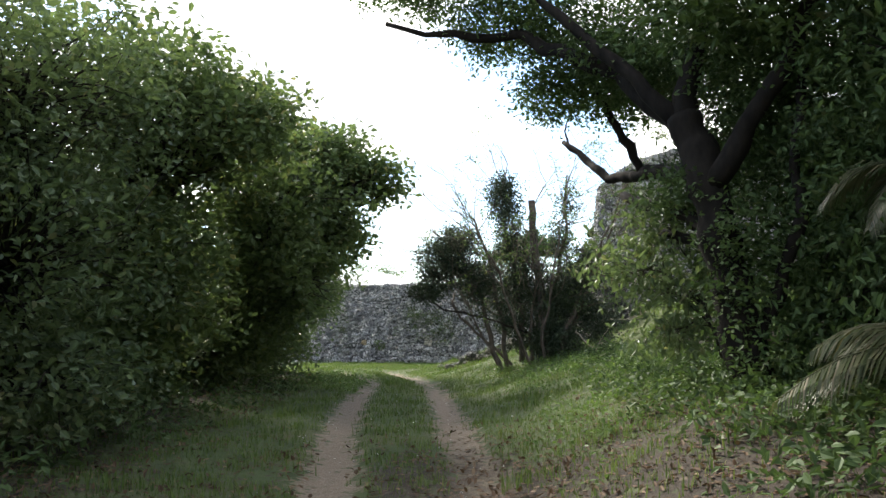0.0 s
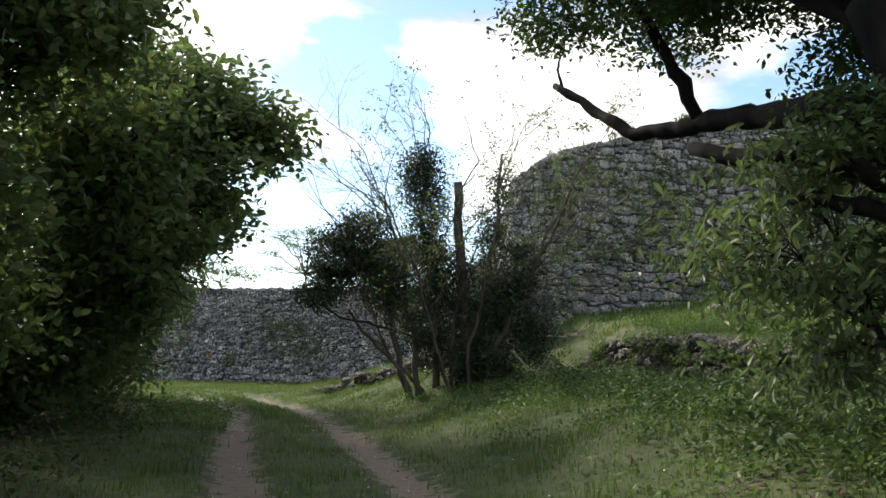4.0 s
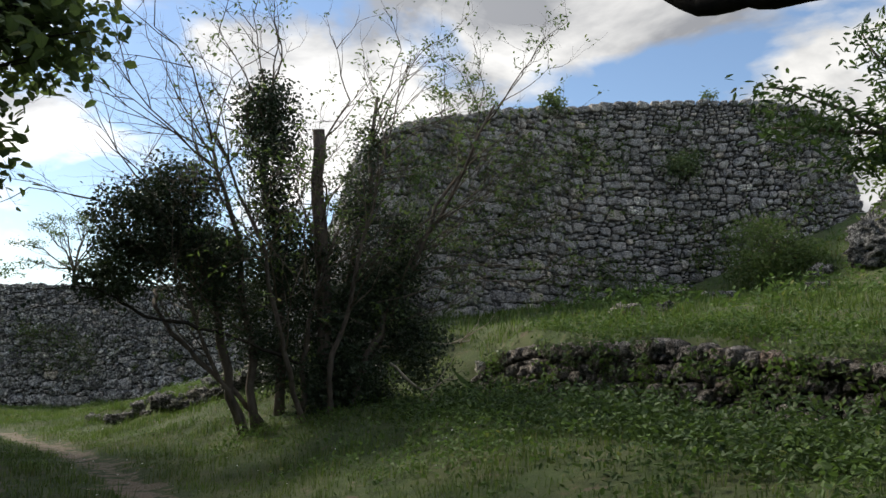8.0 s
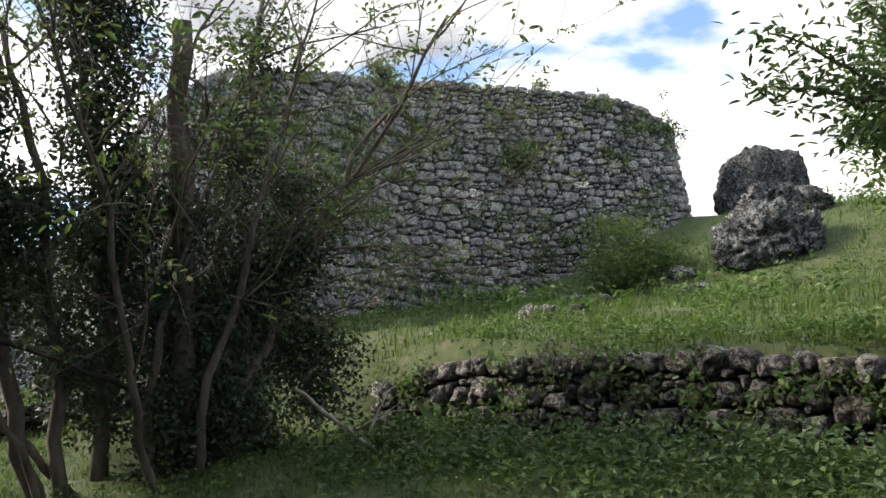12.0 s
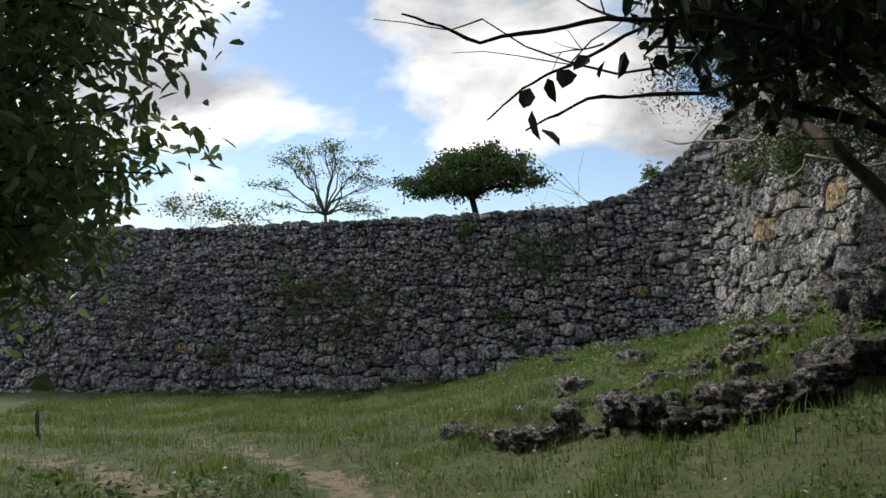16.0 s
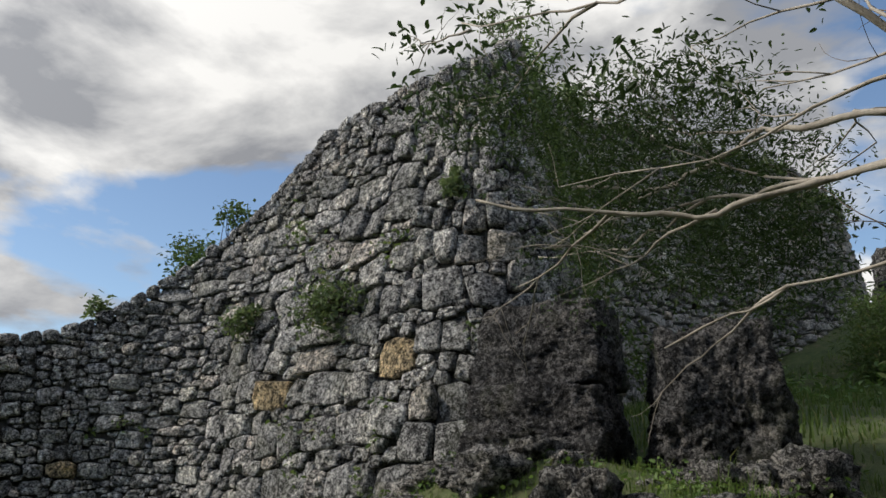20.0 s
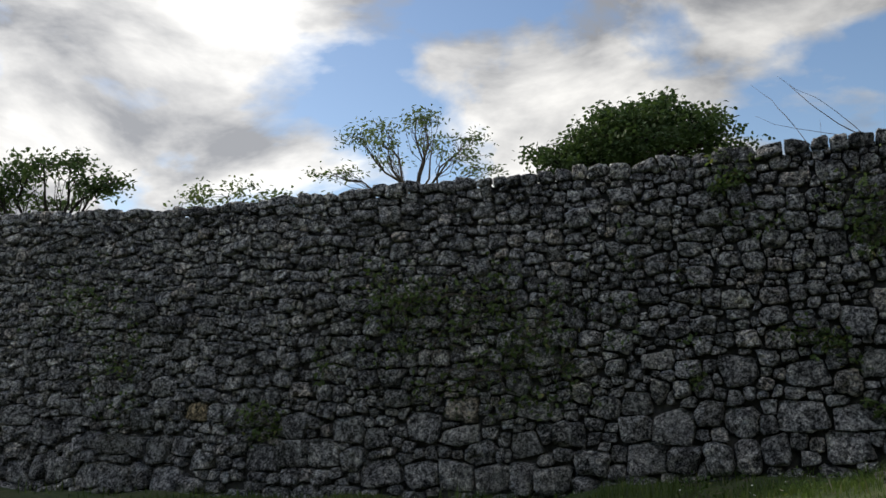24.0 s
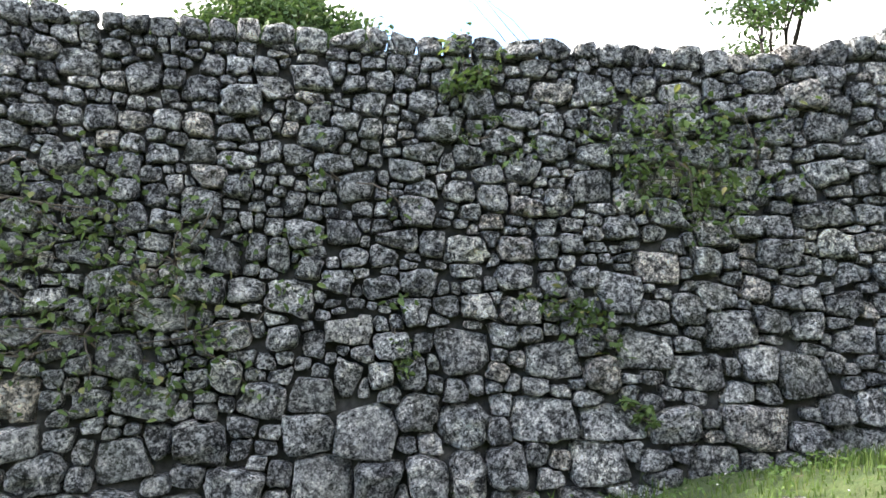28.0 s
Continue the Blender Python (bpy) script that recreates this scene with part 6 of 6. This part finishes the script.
dead_branch(((3.0, 20.9, 1.55), (3.9, 21.2, 1.62), (4.7, 21.6, 1.65), (5.3, 21.9, 1.72)), 0.022, 0.012, "pale dead branch reaching out of the shrub", 1)
dead_branch(((3.2, 20.3, 1.35), (3.5, 19.9, 1.0), (3.75, 19.5, gz(3.75, 19.5))), 0.022, 0.014, "pale broken stick leaning to the ground", 2)
nr = np.random.default_rng(77)
t = root("fallen_palm_leaf", (3.9, 19.3, gz(3.9, 19.3) + 0.02), "pale green fallen broad leaf with a yellow end", "leaf")
v, f = leaf_arrays(nr, np.array([(4.15, 19.15, gz(4.1, 19.1) + 0.22)]), 0.6, 0.16, droop=0.2, spread=np.array([(-3.0, 1.2, 0.3)]))
child("blade", fast_mesh("blade", v, f, M_LIGHTLEAF), t)


# ---- grass and weeds ----
def scatter(nr, x0, x1, y0, y1, density, keep):
    n = int((x1 - x0) * (y1 - y0) * density)
    x, y = nr.uniform(x0, x1, n), nr.uniform(y0, y1, n)
    ok = nr.random(n) < keep(x, y)
    return x[ok], y[ok]


def in_front(x, y):
    """1 on the track's side of the walls."""
    face_y = np.interp(x, (-12.5, -7, -4, -1.5, 0.1, 1.2, 2.7, 3.55, 3.95, 4.05, 4.75, 8, 11.4, 14.2, 15.55, 17.6, 18.5), (41.2, 38.4, 36.7, 35.25, 34.5, 33.85, 32.75, 32.25, 31.9, 25.9, 25.4, 26.0, 26.3, 25.1, 23.95, 22.85, 23.05))
    face_x = np.interp(y, (25.9, 26.6, 27.6, 28.7, 30.2, 30.85, 31.5, 31.9), (4.05, 4.0, 4.2, 4.45, 4.8, 4.82, 4.4, 3.95))
    return np.maximum((y < face_y + 0.05), (y > 25.9) & (y < 31.9) & (x < face_x + 0.05)).astype(float)


def patchy(x, y, a=1.3, b=0.9):
    return 0.5 + 0.25 * np.sin(a * x + 2.1 * np.sin(b * y)) + 0.25 * np.sin(1.7 * b * y - 1.3 * np.sin(a * x + 1))


def track_keep(x, y):
    rut = np.minimum(line_distance(x, y, RUT_L), line_distance(x, y, RUT_R))
    rut = rut + 0.07 * np.sin(5.3 * y + 2.0 * x) + 0.06 * np.sin(13.1 * y + 1.0) + 0.05 * np.sin(9 * x + 3 * y)
    return np.maximum(sst(0.14, 0.46, rut), 0.6 * sst(25.5, 30, y))


def blades(name, label, x, y, h, w, seed, mat):
    nr = np.random.default_rng(seed)
    n = len(x)
    z = ground_z(x, y)
    a = nr.uniform(0, 2 * np.pi, n)
    d = np.stack([np.cos(a), np.sin(a), np.zeros(n)], 1)
    sd = np.stack([-np.sin(a), np.cos(a), np.zeros(n)], 1)
    tuft = patchy(x, y, 5.3, 4.1) * patchy(x + 3, y, 1.9, 2.7)
    h = (h * nr.uniform(0.45, 1.35, n) * (0.45 + 2.2 * tuft))[:, None]
    w = (w * nr.uniform(0.7, 1.3, n))[:, None]
    lean = nr.uniform(0.1, 0.75, n)[:, None]
    p = np.stack([x, y, z - 0.01], 1)
    up = np.array([[0, 0, 1.0]])
    v = np.stack([p - sd * w, p + sd * w, p + up * h * 0.6 + d * lean * h * 0.3 + sd * w * 0.7, p + up * h * (1 - 0.25 * lean) + d * lean * h * 0.9, p + up * h * 0.6 + d * lean * h * 0.3 - sd * w * 0.7], 1).reshape(-1, 3)
    k = np.arange(n)[:, None] * 5
    me = bpy.data.meshes.new(name)
    fq, ft = k + np.array([[0, 1, 2, 4]]), k + np.array([[4, 2, 3]])
    me.vertices.add(len(v)); me.vertices.foreach_set("co", v.astype(np.float32).ravel())
    loops = np.concatenate([fq.ravel(), ft.ravel()]).astype(np.int32)
    me.loops.add(len(loops)); me.loops.foreach_set("vertex_index", loops)
    me.polygons.add(2 * n)
    me.polygons.foreach_set("loop_start", np.concatenate([np.arange(n) * 4, 4 * n + np.arange(n) * 3]).astype(np.int32))
    me.update(calc_edges=True)
    me.materials.append(mat)
    return tagged(new(name, me), label, "grass", kind="stuff")


nr = np.random.default_rng(801)
open_sky = lambda x, y: in_front(x, y) * track_keep(x, y) * (0.35 + 0.65 * patchy(x, y, 2.3, 1.7))  # noqa: E731
shade = lambda x, y: 1 - 0.75 * (1 - sst(-4.3, -3.2, x)) * (1 - sst(22, 26, y)) - 0.7 * sst(2.2, 3.2, x) * (1 - sst(8, 11, y)) - 0.45 * (1 - sst(5, 9, y)) * sst(-2.6, -1, x)  # noqa: E731
x, y = scatter(nr, -5, 5.3, 3.0, 20, 520, lambda x, y: open_sky(x, y) * np.clip(shade(x, y), 0.08, 1))
blades("verge_grass", "short green grass on the verges and between the ruts", x, y, 0.08, 0.0045, 1, M_GRASS)
x, y = scatter(nr, -6, 5.2, 20, 36, 950, lambda x, y: open_sky(x, y) * np.clip(shade(x, y), 0.08, 1))
blades("meadow_grass", "short sunlit grass before the wall", x, y, 0.075, 0.0045, 2, M_GRASS)
x, y = scatter(nr, 5.4, 22, 13.8, 26.2, 260, lambda x, y: in_front(x, y) * (0.4 + 0.6 * patchy(x, y)))
blades("terrace_grass", "longer bright grass on the terrace slope", x, y, 0.13, 0.009, 3, M_GRASS)
x, y = scatter(nr, 1.2, 5.1, 7.5, 21.5, 150, lambda x, y: patchy(x, y, 0.9, 0.7) ** 1.5)
blades("bank_grass", "longer grass on the bank below the terrace", x, y, 0.10, 0.005, 4, M_GRASS)
x, y = scatter(nr, -9, 4.0, 31.5, 38, 60, lambda x, y: in_front(x, y) * (1 - in_front(x, y + 0.7)))
blades("wall_foot_grass", "ragged grass along the foot of the wall", x, y, 0.11, 0.006, 5, M_GRASS)


x, y = scatter(nr, -0.2, 4.6, 22.4, 28.5, 520, lambda x, y: in_front(x, y) * np.exp(-((y - np.interp(x, LEDGE_X, LEDGE_Y) - 0.2) / 0.9) ** 2) * (0.25 + 0.75 * patchy(x, y, 4.1, 3.3)))
blades("ledge_grass", "long grass tufts growing between the ledge rocks", x, y, 0.12, 0.005, 6, M_GRASS)


def weeds(name, label, x, y, per, spread, height, leaf, seed, mat):
    nr = np.random.default_rng(seed)
    n = len(x)
    c = np.repeat(np.stack([x, y, ground_z(x, y)], 1), per, 0)
    hh = np.repeat(height * nr.uniform(0.4, 1.3, n), per)
    c[:, :2] += nr.normal(size=(n * per, 2)) * spread
    c[:, 2] = ground_z(c[:, 0], c[:, 1]) + 0.02 + hh * nr.random(n * per)
    v, f = leaf_arrays(nr, c, leaf[0], leaf[1], droop=-0.1, up=1.2)
    return tagged(new(name, fast_mesh(name, v, f, mat)), label, "weeds", kind="stuff")


x, y = scatter(nr, 1.0, 5.2, 6.5, 21.2, 19, lambda x, y: np.clip(0.25 + 0.3 * (x - 1), 0.1, 1) * patchy(x, y, 1.7, 1.1))
weeds("bank_weeds", "low broad-leaved weeds on the bank", x, y, 26, 0.12, 0.22, (0.055, 0.034), 11, M_WEED)
# the darker ivy green here also stands in for shade on the bank
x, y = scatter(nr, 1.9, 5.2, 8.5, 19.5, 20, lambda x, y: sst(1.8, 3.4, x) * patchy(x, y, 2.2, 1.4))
weeds("bank_undergrowth", "low ferny undergrowth, dark green partly for the bank's shade", x, y, 24, 0.12, 0.24, (0.06, 0.034), 26, M_IVY)
# same dark green, standing in partly for shade below the wall
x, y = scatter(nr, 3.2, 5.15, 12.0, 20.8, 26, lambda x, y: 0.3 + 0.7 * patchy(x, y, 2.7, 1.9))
weeds("wall_foot_weeds", "thick weeds at the foot of the terrace wall, dark partly for shade", x, y, 30, 0.13, 0.36, (0.065, 0.04), 12, M_IVY)
x, y = scatter(nr, 5.3, 8.5, 14.0, 21.5, 24, lambda x, y: ((1 - sst(5.6, 8.0, x)) * 0.9 + 0.06) * (0.25 + 0.75 * patchy(x, y, 2.3, 1.7)))
weeds("terrace_edge_weeds", "bright weeds spilling over the terrace edge", x, y, 26, 0.11, 0.2, (0.06, 0.036), 13, M_WEED)
x, y = scatter(nr, 1.4, 5, 22.2, 31.5, 17, lambda x, y: in_front(x, y) * patchy(x, y, 2.1, 1.6))
weeds("ledge_weeds", "low weeds between the karst rocks", x, y, 18, 0.10, 0.12, (0.05, 0.03), 14, M_WEED)
x, y = scatter(nr, 8, 21, 15, 26, 4.0, lambda x, y: in_front(x, y) * patchy(x, y, 1.1, 0.8) ** 2)
weeds("slope_weeds", "weeds on the upper slope", x, y, 26, 0.2, 0.4, (0.12, 0.055), 15, M_WEED)
x, y = scatter(nr, -2.2, 4.8, 20, 34, 16, lambda x, y: in_front(x, y) * track_keep(x, y) * patchy(x, y, 3.3, 2.2) ** 1.5)
weeds("meadow_weeds", "small clover-like weeds in the grass", x, y, 16, 0.07, 0.07, (0.032, 0.022), 19, M_WEED)
x, y = scatter(nr, -5.5, -3.2, 2, 23, 5, lambda x, y: 0.6 + 0 * x)
weeds("shade_weeds", "sparse dark undergrowth below the trees", x, y, 18, 0.16, 0.3, (0.11, 0.05), 16, M_IVY)
x, y = scatter(nr, 1.7, 5, 3.5, 12, 22, lambda x, y: (0.25 + 0.6 * patchy(x, y)) * sst(1.6, 2.8, x))
weeds("shade_undergrowth", "dark undergrowth below the big tree", x, y, 20, 0.14, 0.3, (0.10, 0.05), 17, M_IVY)
x, y = scatter(nr, -3.6, -1.9, 18, 26, 11, lambda x, y: patchy(x, y, 2.3, 1.3))
weeds("verge_weeds", "bright low weeds on the verge", x, y, 20, 0.12, 0.16, (0.07, 0.04), 18, M_WEED)


for i in range(26):
    rng = random.Random(900 + i)
    sw = 0.3 + 7.0 * (i + rng.random()) / 26
    hang = rng.random() < 0.55
    z0 = low_top(sw) + 0.02 if hang else rng.uniform(0.75, 1.35)
    base = Vector(LOW.at(sw, z0, 0.0))
    t = root("terrace_wall_plant", base, "leafy weed hanging over the terrace wall" if hang else "leafy weed rooted in a joint of the terrace wall", "plant", "plants on the terrace wall")
    nr2 = np.random.default_rng(900 + i)
    acc, cents = Acc(), []
    for k in range(7):
        tip = Vector(LOW.at(min(7.4, max(0.1, sw + rng.gauss(0, 0.16))), z0 + (rng.uniform(-0.45, 0.1) if hang else rng.uniform(-0.15, 0.25)), rng.uniform(0.08, 0.28)))
        tube(acc, bent(rng, base, tip, 3, 0.2), [0.005, 0.004, 0.003, 0.002], 4)
        cents.append(np.array(base.lerp(tip, 0.8)) + nr2.normal(size=(13, 3)) * 0.065)
    child("stem_mass", acc.mesh("stem_mass", M_TWIG), t, kind="stuff")
    child("foliage", leaves("foliage", nr2, np.concatenate(cents), 0.07, 0.042, (M_WEED, M_DARKLEAF)[i % 2], droop=0.5), t, kind="stuff")


def flat_bits(name, label, category, x, y, leaf, seed, mat, lift=0.01, up=4.0):
    nr = np.random.default_rng(seed)
    c = np.stack([x, y, ground_z(x, y) + lift], 1)
    v, f = leaf_arrays(nr, c, leaf[0], leaf[1], droop=0.0, up=up)
    v[:, 2] = np.maximum(v[:, 2], np.repeat(c[:, 2] - 0.004, 6))
    return tagged(new(name, fast_mesh(name, v, f, mat)), label, category, kind="stuff")


x, y = scatter(nr, -3.6, 4.4, 3, 14, 300, lambda x, y: (1 - sst(6, 13, y)) * (0.2 + 0.8 * patchy(x, y, 3.1, 2.3)) * sst(0.05, 0.3, line_distance(x, y, RUT_L)) * (0.5 + 0.5 * sst(-0.6, 0.4, x)))
flat_bits("leaf_litter", "brown fallen leaves scattered on the track", "leaves", x, y, (0.065, 0.036), 21, M_LITTER)
x, y = scatter(nr, -5.2, -3.0, 3, 24, 110, lambda x, y: 0.7 + 0 * x)
flat_bits("leaf_litter_verge", "brown fallen leaves under the trees", "leaves", x, y, (0.07, 0.04), 22, M_LITTER)
x, y = scatter(nr, -1, 5, 8, 33, 2.2, lambda x, y: in_front(x, y) * track_keep(x, y))
flat_bits("white_flowers", "tiny white flowers in the grass", "flowers", x, y, (0.018, 0.018), 23, M_PETAL, lift=0.12)
x, y = scatter(nr, -1.5, 4, 22, 33, 3.0, lambda x, y: in_front(x, y) * track_keep(x, y) * patchy(x, y))
flat_bits("dry_grass_bits", "dry straw bits in the grass", "straw", x, y, (0.10, 0.012), 24, M_DEADWOOD, lift=0.05)
x, y = scatter(nr, -2.6, 1.2, 2.5, 27, 9, lambda x, y: 1 - sst(0.25, 0.6, np.minimum(line_distance(x, y, RUT_L), line_distance(x, y, RUT_R))))
flat_bits("track_pebbles", "small pale stones in the ruts", "pebbles", x, y, (0.03, 0.022), 25, M_PALE)
